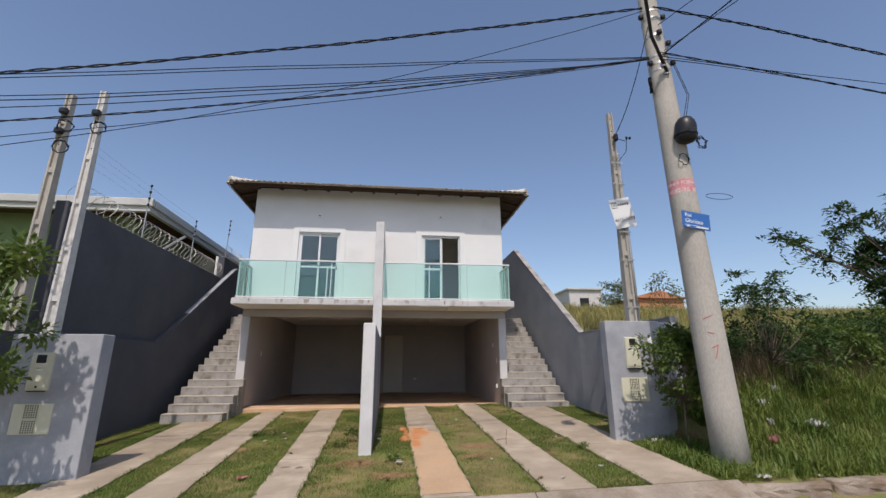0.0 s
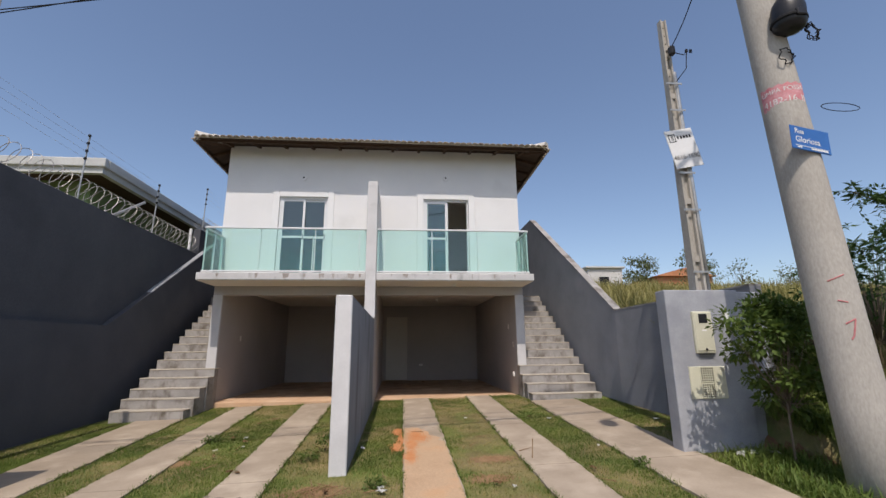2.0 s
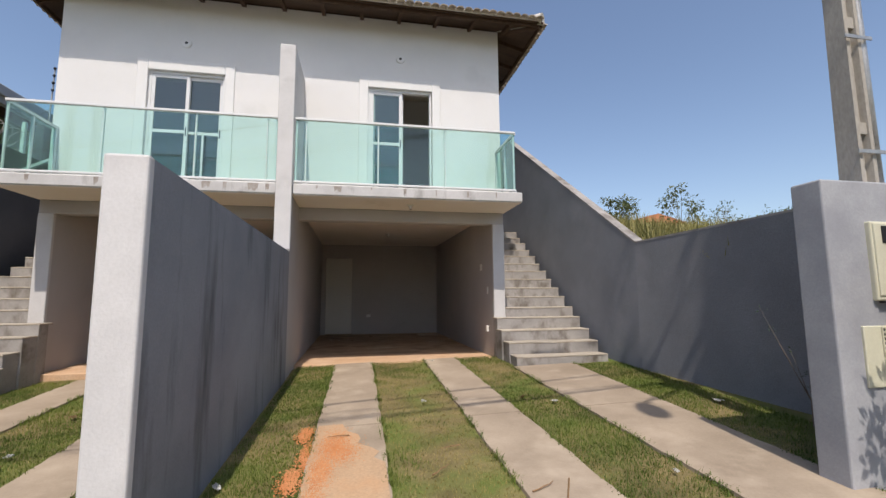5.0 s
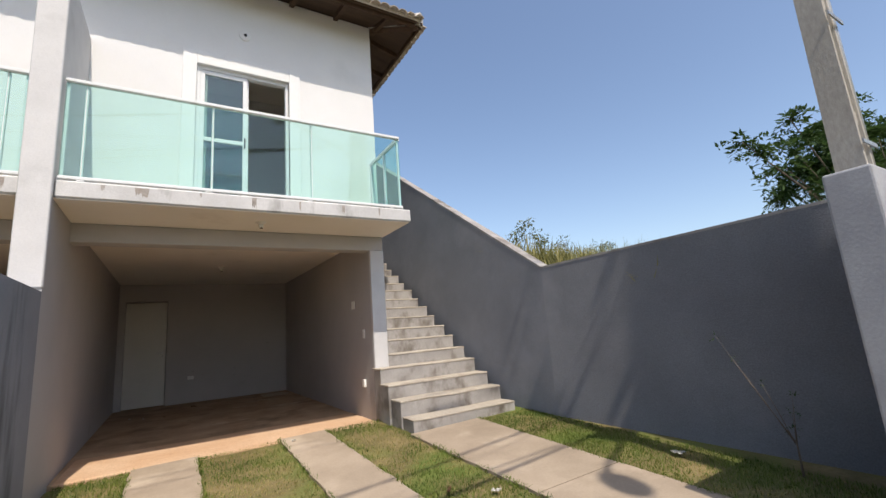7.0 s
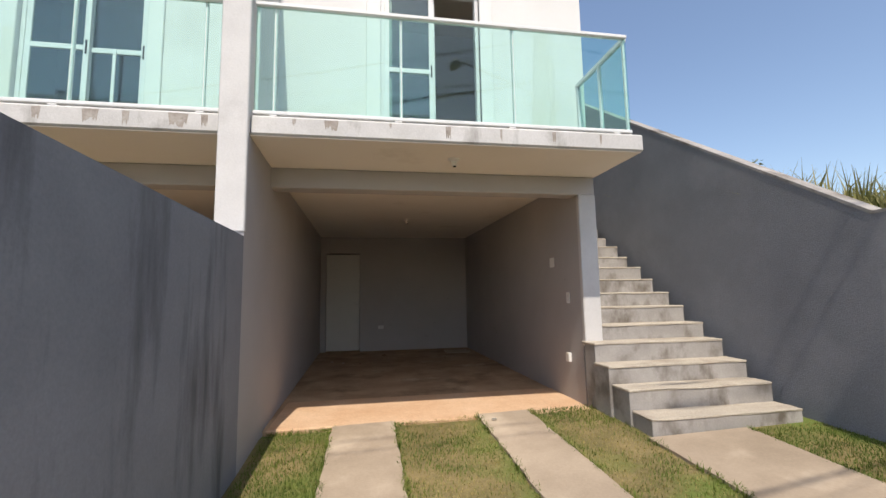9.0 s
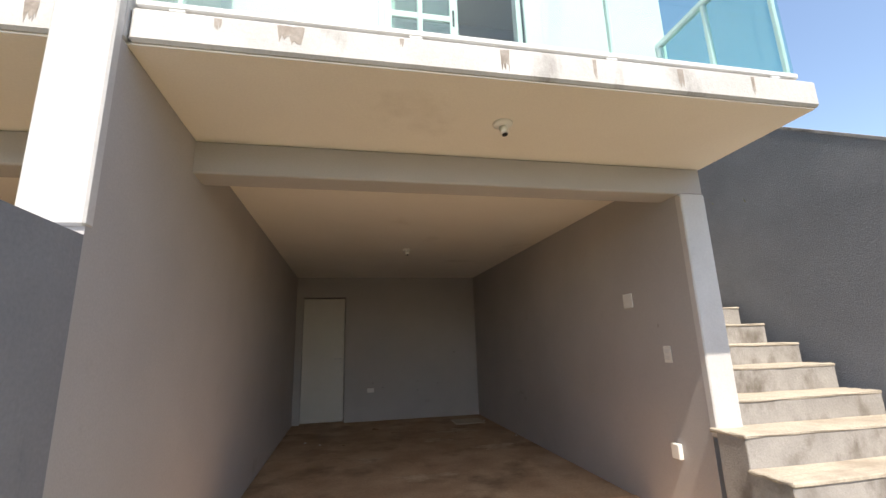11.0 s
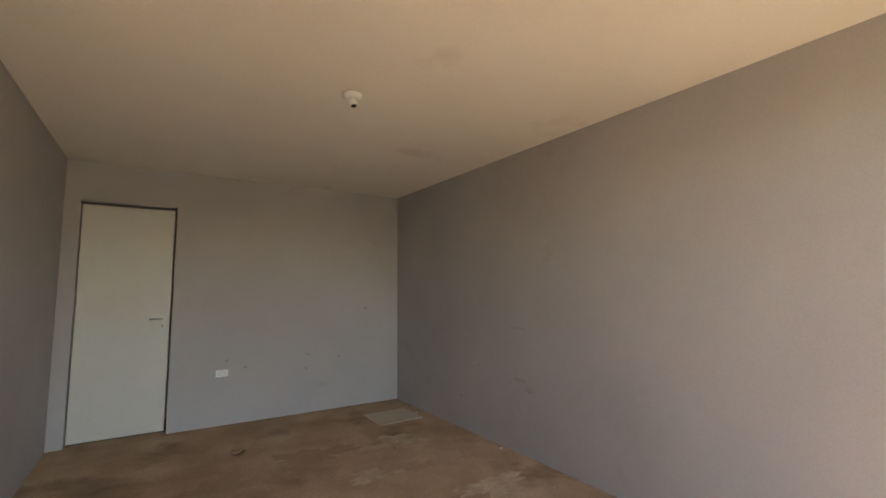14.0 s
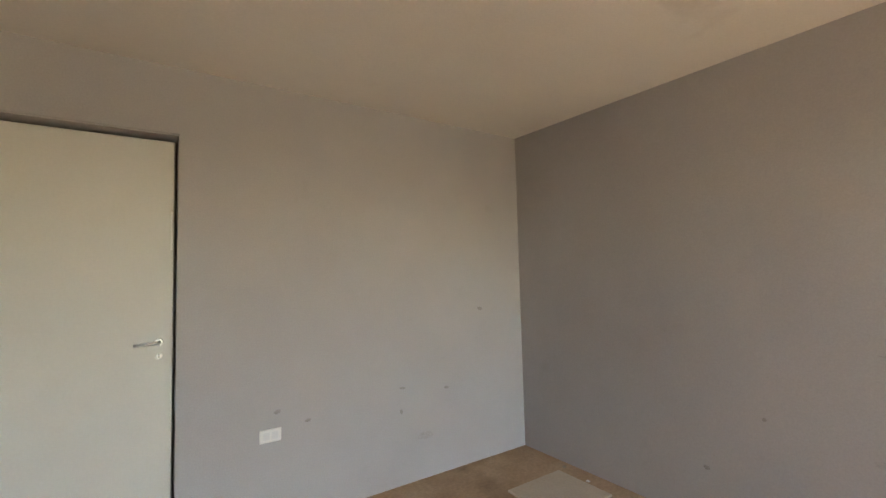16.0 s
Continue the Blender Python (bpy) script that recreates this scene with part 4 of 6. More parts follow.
part("lock_rose", lathe(bmesh.new(), (0.435, BACK + 0.072, 0.985), (0, -1, 0), [(0, 0.016), (0.008, 0.014)], 18), CHROME, dl)
part("keyhole", boxed(0.432, 0.438, BACK + 0.0625, BACK + 0.0645, 0.975, 0.995), DARKHOLE, dl)
part("strike_plate", boxed(0.4785, 0.4885, BACK + 0.0655, BACK + 0.0715, 1.52, 1.72), SOCKET, gd)
solid("wall_behind_door", boxed(-0.6, 0.9, BACK + 0.6, BACK + 0.7, -0.1, 2.4), GARAGE, "plain wall behind the garage door", "wall")


def wall_plate(name, label, at, across, w, h_, holes):
    """A plate on a wall; across is the way along the wall, facing out is its normal."""
    out = Vector((-1, 0, 0)) if across == "y" else Vector((0, -1, 0))
    t = thing(name, at, label, name.replace("_", " "))
    c = Vector(at)

    def flat(u0, u1, z0, z1, d0, d1, bev=0.0):
        if across == "y":
            return boxed(c.x - d1, c.x - d0, c.y + u0, c.y + u1, c.z + z0, c.z + z1, bevel=bev)
        return boxed(c.x + u0, c.x + u1, c.y - d1, c.y - d0, c.z + z0, c.z + z1, bevel=bev)

    p = part("plate", flat(-w / 2, w / 2, -h_ / 2, h_ / 2, 0.0, 0.010, 0.004), SOCKET, t)
    for u, z, a, b in holes:
        part("insert", flat(u - a / 2, u + a / 2, z - b / 2, z + b / 2, 0.010, 0.0125, 0.001), TRIM, p)
    return t


wall_plate("wall_socket", "white two-gang wall socket on the rear wall", (0.953, BACK, 0.50), "x", 0.115, 0.072, [(-0.022, 0, 0.034, 0.04), (0.022, 0, 0.034, 0.04)])
wall_plate("blank_plate", "square white blank plate on the garage wall", (2.87, 12.67, 1.515), "y", 0.12, 0.115, [])
wall_plate("light_switch", "white two-button light switch on the garage wall", (2.87, 12.285, 1.095), "y", 0.075, 0.118, [(0, -0.022, 0.045, 0.03), (0, 0.022, 0.045, 0.03)])
ds = thing("doorbell_unit", (2.87, 12.31, 0.46), "small white outlet box low on the garage wall", "outlet")
part("body", boxed(2.835, 2.87, 12.27, 12.35, 0.40, 0.50, bevel=0.008, segments=2), SOCKET, ds)
wall_plate("wall_socket", "white wall plate on the garage side wall", (-3.48 + 0.0, 13.2, 1.3), "y", 0.075, 0.118, [])
bpy.data.objects["wall_socket.001"].rotation_euler = (0, 0, math.pi)


def lamp_socket(x, y, z, label):
    t = thing("ceiling_lamp_holder", (x, y, z), label, "lamp holder")
    part("rose", lathe(bmesh.new(), (x, y, z), (0, 0, -1), [(0, 0.055), (0.01, 0.054), (0.02, 0.04), (0.024, 0.026)], 24), SOCKET, t, smooth=True)
    s = part("holder", lathe(bmesh.new(), (x, y, z - 0.02), (0.1, -0.2, -1), [(0, 0.024), (0.045, 0.023), (0.05, 0.021)], 18), SOCKET, t, smooth=True)
    part("contact", lathe(bmesh.new(), (x + 0.005, y - 0.0105, z - 0.0715), (0.1, -0.2, -1), [(0, 0.017), (0.001, 0.017)], 14), DARKHOLE, s)


lamp_socket(1.31, 14.85, 2.42, "bare white lamp holder on the garage ceiling")
lamp_socket(1.45, 11.52, 2.373, "bare white lamp holder under the balcony")
bm = boxed(2.25, 2.72, 16.51, 16.93, 0.0, 0.016, bevel=0.006)
hatch = tagged(mesh_object("floor_hatch", bm, HATCH), "square pale cement inspection cover set in the floor", "floor hatch")
rng = random.Random(5)
for k, (x, y, rx, ry, mt, lb) in enumerate(((2.15, 16.05, 0.30, 0.13, PALEDUST, "pale cement smear on the garage floor"), (1.75, 15.5, 0.18, 0.10, PALEDUST, "pale cement smear on the garage floor"),
                                            (2.35, 14.9, 0.24, 0.14, PALEDUST, "pale cement smear on the garage floor"), (0.85, 14.7, 0.12, 0.10, PALEDUST, "pale cement smear on the garage floor"),
                                            (1.35, 13.9, 0.26, 0.10, PALEDUST, "pale cement smear on the garage floor"), (1.5, 16.1, 0.30, 0.16, REDDUST, "damp red-brown patch on the garage floor"),
                                            (0.25, 15.3, 0.22, 0.16, REDDUST, "damp red-brown patch on the garage floor"), (0.75, 15.9, 0.2, 0.10, REDDUST, "damp red-brown patch on the garage floor"))):
    patch("floor_smear", x, y, rx, ry, mt, lb, 300 + k, 0.0025, 0.55, 48, 0.0)


def lump(name, x, y, z, r, material, label, category, flat=0.5, n=1):
    b_ = bmesh.new()
    bmesh.ops.create_icosphere(b_, subdivisions=2, radius=r)
    for v in b_.verts:
        v.co *= 1 + rng.uniform(-0.28, 0.28)
        v.co.z *= flat
    lo = min(v.co.z for v in b_.verts)
    b_.transform(Matrix.Translation((x, y, z - lo - 0.002)))
    return tagged(mesh_object(name, b_, material), label, category)


def scrap(name, x, y, z, w, d, material, label, category, lift=0.02, turn=None):
    """A crumpled flat scrap of paper, plastic or leaf."""
    b_ = bmesh.new()
    n = 5
    a = rng.uniform(0, 360) if turn is None else turn
    g = [[b_.verts.new(((i / n - 0.5) * w * (1 - 0.25 * abs(j / n - 0.5)), (j / n - 0.5) * d, lift * rng.random())) for i in range(n + 1)] for j in range(n + 1)]
    for j in range(n):
        for i in range(n):
            b_.faces.new((g[j][i], g[j][i + 1], g[j + 1][i + 1], g[j + 1][i]))
    r = bmesh.ops.solidify(b_, geom=b_.faces[:], thickness=0.0015)
    lo = min(v.co.z for v in b_.verts)
    b_.transform(Matrix.Translation((x, y, z - lo)) @ pose(0, 0, 0, 0, 0, a))
    return tagged(mesh_object(name, b_, material), label, category)




def mark(on, u, z, w, h_, seed):
    """A thin irregular smudge on the rear wall ("back") or the side wall ("side")."""
    q = random.Random(seed)
    b_ = bmesh.new()
    ph = [q.uniform(0, 6.28) for _ in range(3)]

    def at(a, k):
        p, r = u + k * w * math.cos(a), z + k * h_ * math.sin(a)
        return {"back": (p, BACK - 0.0015, r), "side": (2.8685, p, r)}[on]

    ring = [b_.verts.new(at(2 * math.pi * i / 22, 1 + 0.18 * math.sin(2 * math.pi * i / 22 * 2 + ph[0]) + 0.08 * math.sin(2 * math.pi * i / 22 * 5 + ph[1]))) for i in range(22)]
    b_.faces.new(ring)
    where = {"back": "rear wall", "side": "side wall"}[on]
    return tagged(mesh_object("wall_smudge", b_, SMUDGE if w > 0.04 else STAIN), "faint brown smudge on the garage " + where, "stain", "wall smudges", "stuff")


for k, spot in enumerate((("side", 15.20, 0.57, 0.07, 0.018), ("side", 15.10, 0.51, 0.05, 0.022), ("side", 15.33, 0.54, 0.045, 0.015), ("side", 15.22, 0.98, 0.10, 0.010), ("side", 16.03, 0.30, 0.018, 0.010), ("side", 15.75, 0.62, 0.012, 0.008),
                          ("side", 12.35, 1.30, 0.010, 0.012), ("back", 0.99, 0.62, 0.018, 0.012), ("back", 1.16, 0.54, 0.016, 0.010), ("back", 1.78, 0.62, 0.022, 0.008), ("back", 2.13, 0.57, 0.018, 0.010), ("back", 1.77, 0.47, 0.012, 0.014), ("back", 1.95, 0.28, 0.05, 0.03),
                          ("back", 2.45, 1.10, 0.02, 0.015))):
    mark(*spot, 700 + k)
lump("debris", 0.98, 16.5, 0.0, 0.035, DRY, "small dark lump of dirt on the garage floor", "debris", 0.45)
scrap("dry_leaf", 1.02, 16.52, 0.0, 0.07, 0.04, DRY, "curled dead leaf on the garage floor", "leaf")
for x, y, r in ((0.55, 15.55, 0.016), (0.25, 15.7, 0.012), (0.05, 15.9, 0.014), (2.80, 16.95, 0.014), (2.76, 16.72, 0.012), (1.55, 16.2, 0.01), (2.1, 15.9, 0.011), (2.82, 15.4, 0.012), (0.35, 15.2, 0.012)):
    lump("pebble", x, y, 0.0, r, rng.choice((CONCRETE, PAPER, DRY)), "small crumb of mortar on the garage floor", "pebble")

# ---- poles ----
def bent_text(text, size, material, parent, centre, radius, facing, z, name="lettering"):
    """Lettering wrapped round a pole, turned to face a way given in degrees."""
    ob = lettering(text, size, material, parent, Matrix.Identity(4), name)
    for v in ob.data.vertices:
        a = radians(facing) + v.co.x / radius
        r = radius + 0.003 + v.co.z
        v.co = Vector((centre[0] + r * math.cos(a), centre[1] + r * math.sin(a), z + v.co.y)) - place_of(parent)
    return ob


PX, PY, LEAN_X, LEAN_Y = 4.16, 5.80, 0.025, 0.068


def pole_x(z):
    return PX + LEAN_X * (z + 0.2)


def pole_y(z):
    return PY + LEAN_Y * (z + 0.2)


def pole_r(z):
    return float(np.interp(z, [-0.3, 3, 6, 9.5], [0.205, 0.185, 0.155, 0.115]))


pole = thing("utility_pole", (PX, PY, -0.2), "tall round weathered concrete utility pole with cables", "utility pole")
zs = [-0.5, 0.5, 1.5, 3, 4.5, 6, 7.5, 9.5]
shaft = part("shaft", tube(bmesh.new(), [(pole_x(z), pole_y(z), z) for z in zs], [pole_r(z) for z in zs], 28), POLE, pole, smooth=True)


def band(z, h=0.03, material=GALV, dr=0.006):
    return part("band", lathe(bmesh.new(), (pole_x(z), pole_y(z), z - h / 2), (LEAN_X, LEAN_Y, 1), [(0, pole_r(z) + dr), (h, pole_r(z) + dr)], 28), material, pole)


for z in (5.55, 5.68, 5.83, 6.25, 6.62, 6.78):
    band(z)
for z, a in ((5.70, 200), (5.72, 330), (6.70, 190), (6.72, 340), (6.25, 260), (6.05, 300)):
    c = Vector((pole_x(z), pole_y(z), z)) + (pole_r(z) + 0.05) * Vector((math.cos(radians(a)), math.sin(radians(a)), 0))
    part("insulator", lathe(bmesh.new(), c - Vector((0, 0, 0.04)), (0, 0, 1), [(0, 0.03), (0.02, 0.045), (0.04, 0.028), (0.06, 0.045), (0.085, 0.02)], 14), PLASTIC, pole, smooth=True)
# splice closure and its loops
cx = pole_x(4.35) - 0.02
cy_ = pole_y(4.35) - pole_r(4.35)
cl = part("splice_box", lathe(bmesh.new(), (cx + 0.03, cy_ - 0.11, 4.13), (0.05, -0.02, 1), [(0, 0.07), (0.02, 0.12), (0.06, 0.145), (0.24, 0.15), (0.31, 0.135), (0.37, 0.10), (0.40, 0.05)], 24), PLASTIC, pole, "round black plastic cable splice closure", smooth=True)
part("clamp", boxed(cx - 0.02, cx + 0.08, cy_ - 0.275, cy_ - 0.24, 4.20, 4.28, bevel=0.01), PLASTIC, cl)
part("collar", lathe(bmesh.new(), (cx + 0.03, cy_ - 0.11, 4.215), (0.05, -0.02, 1), [(0, 0.15), (0.01, 0.158), (0.03, 0.158), (0.04, 0.15)], 24), BLACK, cl)


def loop(centre, r, tilt, turns, jitter, thick, name, parent, seed, material=BLACK):
    q = random.Random(seed)
    pts = []
    for i in range(int(turns * 22)):
        a = 2 * math.pi * i / 22
        rr = r * (1 + q.uniform(-jitter, jitter))
        pts.append(Vector(centre) + Matrix.Rotation(radians(tilt), 3, "Z") @ Vector((rr * math.cos(a), q.uniform(-0.02, 0.02), rr * math.sin(a))))
    return part(name, tube(bmesh.new(), pts, thick, 6), material, parent)


loop((cx + 0.25, pole_y(4.1) - 0.28, 4.13), 0.085, 10, 3.5, 0.35, 0.005, "slack_loop", pole, 1)
loop((cx - 0.02, pole_y(3.9) - 0.2, 3.88), 0.085, 5, 1.2, 0.1, 0.006, "slack_loop", pole, 2)
loop((pole_x(5.3) - 0.24, pole_y(5.3) - 0.05, 5.28), 0.115, 55, 5.0, 0.05, 0.009, "cable_coil", pole, 3)
tail = [(cx + 0.2 + 0.28 * math.sin(t) ** 2 * 1.5, pole_y(3.3) - 0.19, 3.30 + 0.045 * math.sin(2 * t)) for t in np.linspace(0, math.pi, 16)]
part("slack_loop", tube(bmesh.new(), tail, 0.004, 5), BLACK, pole)
for dx, z0, z1 in ((0.13, 5.6, 4.5), (0.10, 5.6, 4.55)):
    part("drop_cable", tube(bmesh.new(), [(pole_x(z0) + dx, pole_y(z0) - 0.2, z0), (pole_x(5.0) + dx + 0.1, pole_y(5.0) - 0.24, 5.0), (cx + dx * 0.7, pole_y(4.5) - 0.26, z1)], 0.005, 5), BLACK, pole)
# sticker wrapped round the pole
FACE = 232
st_bm = bmesh.new()
cols = []
for i in range(17):
    a = radians(FACE - 66 + i * 132 / 16)
    cols.append([st_bm.verts.new((pole_x(3.4) + (pole_r(3.4) + 0.002) * math.cos(a), pole_y(3.4) + (pole_r(3.4) + 0.002) * math.sin(a), z + 0.012 * math.sin(i * 2.1) * (z > 3.45))) for z in (3.33, 3.57)])
for a, b in zip(cols, cols[1:]):
    st_bm.faces.new((a[0], b[0], b[1], a[1]))
sticker = part("sticker", st_bm, RED, pole, "torn red sticker with white lettering")
bent_text("LIMPA FOSSA", 0.066, PAPER, sticker, (pole_x(3.4), pole_y(3.4)), pole_r(3.4), FACE, 3.51)
bent_text("4182-16", 0.088, PAPER, sticker, (pole_x(3.4), pole_y(3.4)), pole_r(3.4), FACE - 12, 3.395)
for i in range(2):
    bent_text("l", 0.1, PAPER, sticker, (pole_x(3.4), pole_y(3.4)), pole_r(3.4), FACE + 52 + 9 * i, 3.395, "print_bar")
# red paint strokes
for (a0, z0, a1, z1) in ((222, 1.55, 258, 1.60), (232, 1.38, 252, 1.36), (236, 1.18, 258, 1.22), (258, 1.22, 246, 1.08), (246, 1.08, 240, 1.05)):
    pts = []
    for i in range(6):
        a, z = radians(a0 + (a1 - a0) * i / 5), z0 + (z1 - z0) * i / 5
        pts.append((pole_x(z) + (pole_r(z) + 0.0) * math.cos(a), pole_y(z) + (pole_r(z) + 0.0) * math.sin(a), z))
    part("paint_stroke", tube(bmesh.new(), pts, 0.007, 6), surface("faded_red_paint", (0.42, 0.13, 0.14), (0.48, 0.20, 0.19), 9, 60, 0.8, 0.0), pole)
# street lamp reaching out over the road
lamp_pts = [(pole_x(5.45) - 0.02, pole_y(5.45) - pole_r(5.45) - 0.03, 5.45), (3.90, 5.72, 5.85), (3.48, 5.16, 6.35), (3.08, 4.66, 6.85), (2.92, 4.44, 7.02)]
lamp = thing("street_lamp", lamp_pts[0], "dark steel street lamp arm with an oval head on the pole", "street lamp")
part("arm", tube(bmesh.new(), lamp_pts, 0.026, 10), PLASTIC, lamp, "dark steel lamp arm", smooth=True)
head = bmesh.new()
lathe(head, (2.91, 4.45, 7.03), (-0.2, -0.97, 0.1), [(-0.02, 0.03), (0.02, 0.06), (0.12, 0.11), (0.26, 0.125), (0.38, 0.10), (0.45, 0.045)], 20)
part("lamp_head", head, GALV, lamp, "oval grey lamp head", smooth=True)
for k in (0.0, 0.22):
    p_ = Vector(lamp_pts[0]).lerp(Vector(lamp_pts[1]), k)
    part("clamp", lathe(bmesh.new(), (p_.x, p_.y + 0.02, p_.z - 0.03), (0, 0, 1), [(0, 0.04), (0.06, 0.04)], 12), GALV, lamp)
# street sign
sg = thing("street_sign", (4.22, 5.86, 2.78), "blue enamel street name plate with white lettering", "street sign")
part("plate", boxed(-0.235, 0.235, -0.006, 0.006, -0.12, 0.12, bevel=0.004), SIGNBLUE, sg)
bpy.data.objects[sg.children[0].name].data.transform(Matrix.Translation(place_of(sg)))
part("strip", boxed(4.22 - 0.2, 4.22 + 0.2, 5.8515, 5.853, 2.695, 2.70), SOCKET, sg)
part("bracket", boxed(4.19, 4.25, 5.868, 5.90, 2.70, 2.86), GALV, sg)
m_face = pose(0, 0, 0, 90, 0, 0)
lettering("Rua", 0.075, SOCKET, sg, Matrix.Translation((-0.19, -0.0075, 0.065)) @ m_face, align="LEFT")
lettering("Gloriosa", 0.085, SOCKET, sg, Matrix.Translation((-0.19, -0.0075, -0.02)) @ m_face, align="LEFT")
for u, w in ((-0.15, 0.05), (0.09, 0.20)):
    part("print_bar", boxed(4.22 + u - w / 2, 4.22 + u + w / 2, 5.851, 5.8535, 2.675, 2.69), SOCKET, sg)
sg.matrix_basis = Matrix.Translation((4.20, pole_y(2.9) - pole_r(2.9) - 0.03, 2.90)) @ pose(0, 0, 0, 0, 4, 9)


def service_post(x, y, z0, z1, w0, w1, material, label, lean=0.0):
    t = thing("service_post", (x, y, z0), label, "post")
    b_ = bmesh.new()
    # an I-section, tapering upward
    prof = [(-0.5, -0.5), (-0.28, -0.5), (-0.22, -0.2), (0.22, -0.2), (0.28, -0.5), (0.5, -0.5), (0.5, 0.5), (0.28, 0.5), (0.22, 0.2), (-0.22, 0.2), (-0.28, 0.5), (-0.5, 0.5)]
    lo = [b_.verts.new((x + u * w0, y + v * w0, z0)) for u, v in prof]
    hi = [b_.verts.new((x + lean * (z1 - z0) + u * w1, y + v * w1, z1)) for u, v in prof]
    b_.faces.new(lo), b_.faces.new(hi)
    for i in range(12):
        b_.faces.new((lo[i], lo[(i + 1) % 12], hi[(i + 1) % 12], hi[i]))
    part("shaft", b_, material, t)
    n = int((z1 - z0) / 0.8)
    for i in range(1, n + 1):
        z = z0 + i * (z1 - z0) / (n + 0.6)
        f = (z - z0) / (z1 - z0)
        w = w0 + (w1 - w0) * f
        part("rib", boxed(x + lean * (z - z0) - 0.28 * w, x + lean * (z - z0) + 0.28 * w, y - 0.42 * w, y - 0.2 * w, z - 0.04, z + 0.04), material, t)
    z = z1 - 0.12
    while z > z1 - 1.1:
        f = (z - z0) / (z1 - z0)
        xx, w = x + lean * (z - z0), w0 + (w1 - w0) * f
        part("bolt_hole", lathe(bmesh.new(), (xx, y - 0.2 * w - 0.001, z), (0, -1, 0), [(0, 0.011), (0.001, 0.011)], 10), DARKHOLE, t)
        z -= 0.13
    return t


p2 = service_post(3.985, 7.375, -0.2, 5.55, 0.165, 0.085, POLE, "slim concrete service post with grooved faces rising out of the pillar", 0.006)
part("conduit", tube(bmesh.new(), [(4.105, 7.335, 1.4), (4.10, 7.335, 2.6), (4.075, 7.335, 4.6), (4.07, 7.335, 4.70)], 0.026, 12), GALV, p2, "grey metal conduit", smooth=True)
for z in (1.9, 2.7, 3.2, 4.1, 4.5):
    part("strap", boxed(3.90, 4.125, 7.285, 7.293, z - 0.012, z + 0.012), GALV, p2)
part("clamp", boxed(4.0, 4.08, 7.235, 7.315, 4.93, 5.07, bevel=0.02), PLASTIC, p2)
part("drop_cable", tube(bmesh.new(), [(4.04, 7.295, 5.0), (4.20, 7.255, 4.93), (4.24, 7.255, 5.0)], 0.006, 6), BLACK, p2)
part("drop_cable", tube(bmesh.new(), [(4.24, 7.255, 5.0), (4.20, 7.255, 4.72), (4.06, 7.295, 4.54)], 0.006, 6), BLACK, p2)
for x_ in (4.24, 4.30):
    part("splice", boxed(x_ - 0.018, x_ + 0.018, 7.24, 7.27, 4.97, 5.02, bevel=0.006), PLASTIC, p2)
bd = thing("notice_board", (4.0, 7.3, 3.55), "white notice board with black phone number tied to the post", "sign")
part("board", boxed(-0.205, 0.205, -0.006, 0.006, -0.265, 0.265, bevel=0.003), SIGNWHITE, bd)
bd.children[0].data.transform(Matrix.Translation(place_of(bd)))
lettering("4616-1690", 0.092, INK, bd, Matrix.Translation((0, -0.0075, -0.12)) @ m_face)
for u0, u1, z0, z1 in ((-0.175, -0.165, 0.10, 0.21), (-0.085, -0.075, 0.10, 0.21), (-0.175, -0.075, 0.20, 0.21), (-0.175, -0.075, 0.10, 0.11), (-0.138, -0.128, 0.125, 0.185), (-0.118, -0.108, 0.125, 0.185), *((-0.05 + 0.045 * k, -0.022 + 0.045 * k, 0.135, 0.175) for k in range(5))):
    part("emblem_bar", boxed(4.0 + u0, 4.0 + u1, 7.2915, 7.2935, 3.55 + z0, 3.55 + z1), INK, bd)
bd.matrix_basis = Matrix.Translation((4.0, 7.265, 3.53)) @ pose(0, 0, 0, 0, -13, 4)
service_post(-4.72, 7.35, -0.3, 5.33, 0.19, 0.09, FARWHITE, "slim white concrete service post behind the pillar")
service_post(-5.20, 7.35, -0.3, 5.24, 0.19, 0.10, POLE, "slim grey concrete service post with cable clamps")
for x, z in ((-4.72, 4.9), (-5.2, 4.9), (-5.2, 4.55)):
    cb = thing("cable_clamp", (x, 7.28, z), "black cable clamp on a service post", "clamp")
    part("body", boxed(x - 0.06, x + 0.06, 7.22, 7.31, z - 0.05, z + 0.05, bevel=0.02), PLASTIC, cb)
    loop((x + 0.09, 7.24, z - 0.28), 0.10, 20, 1.6, 0.15, 0.008, "slack_loop", cb, int(-x * 10) + int(z * 7))


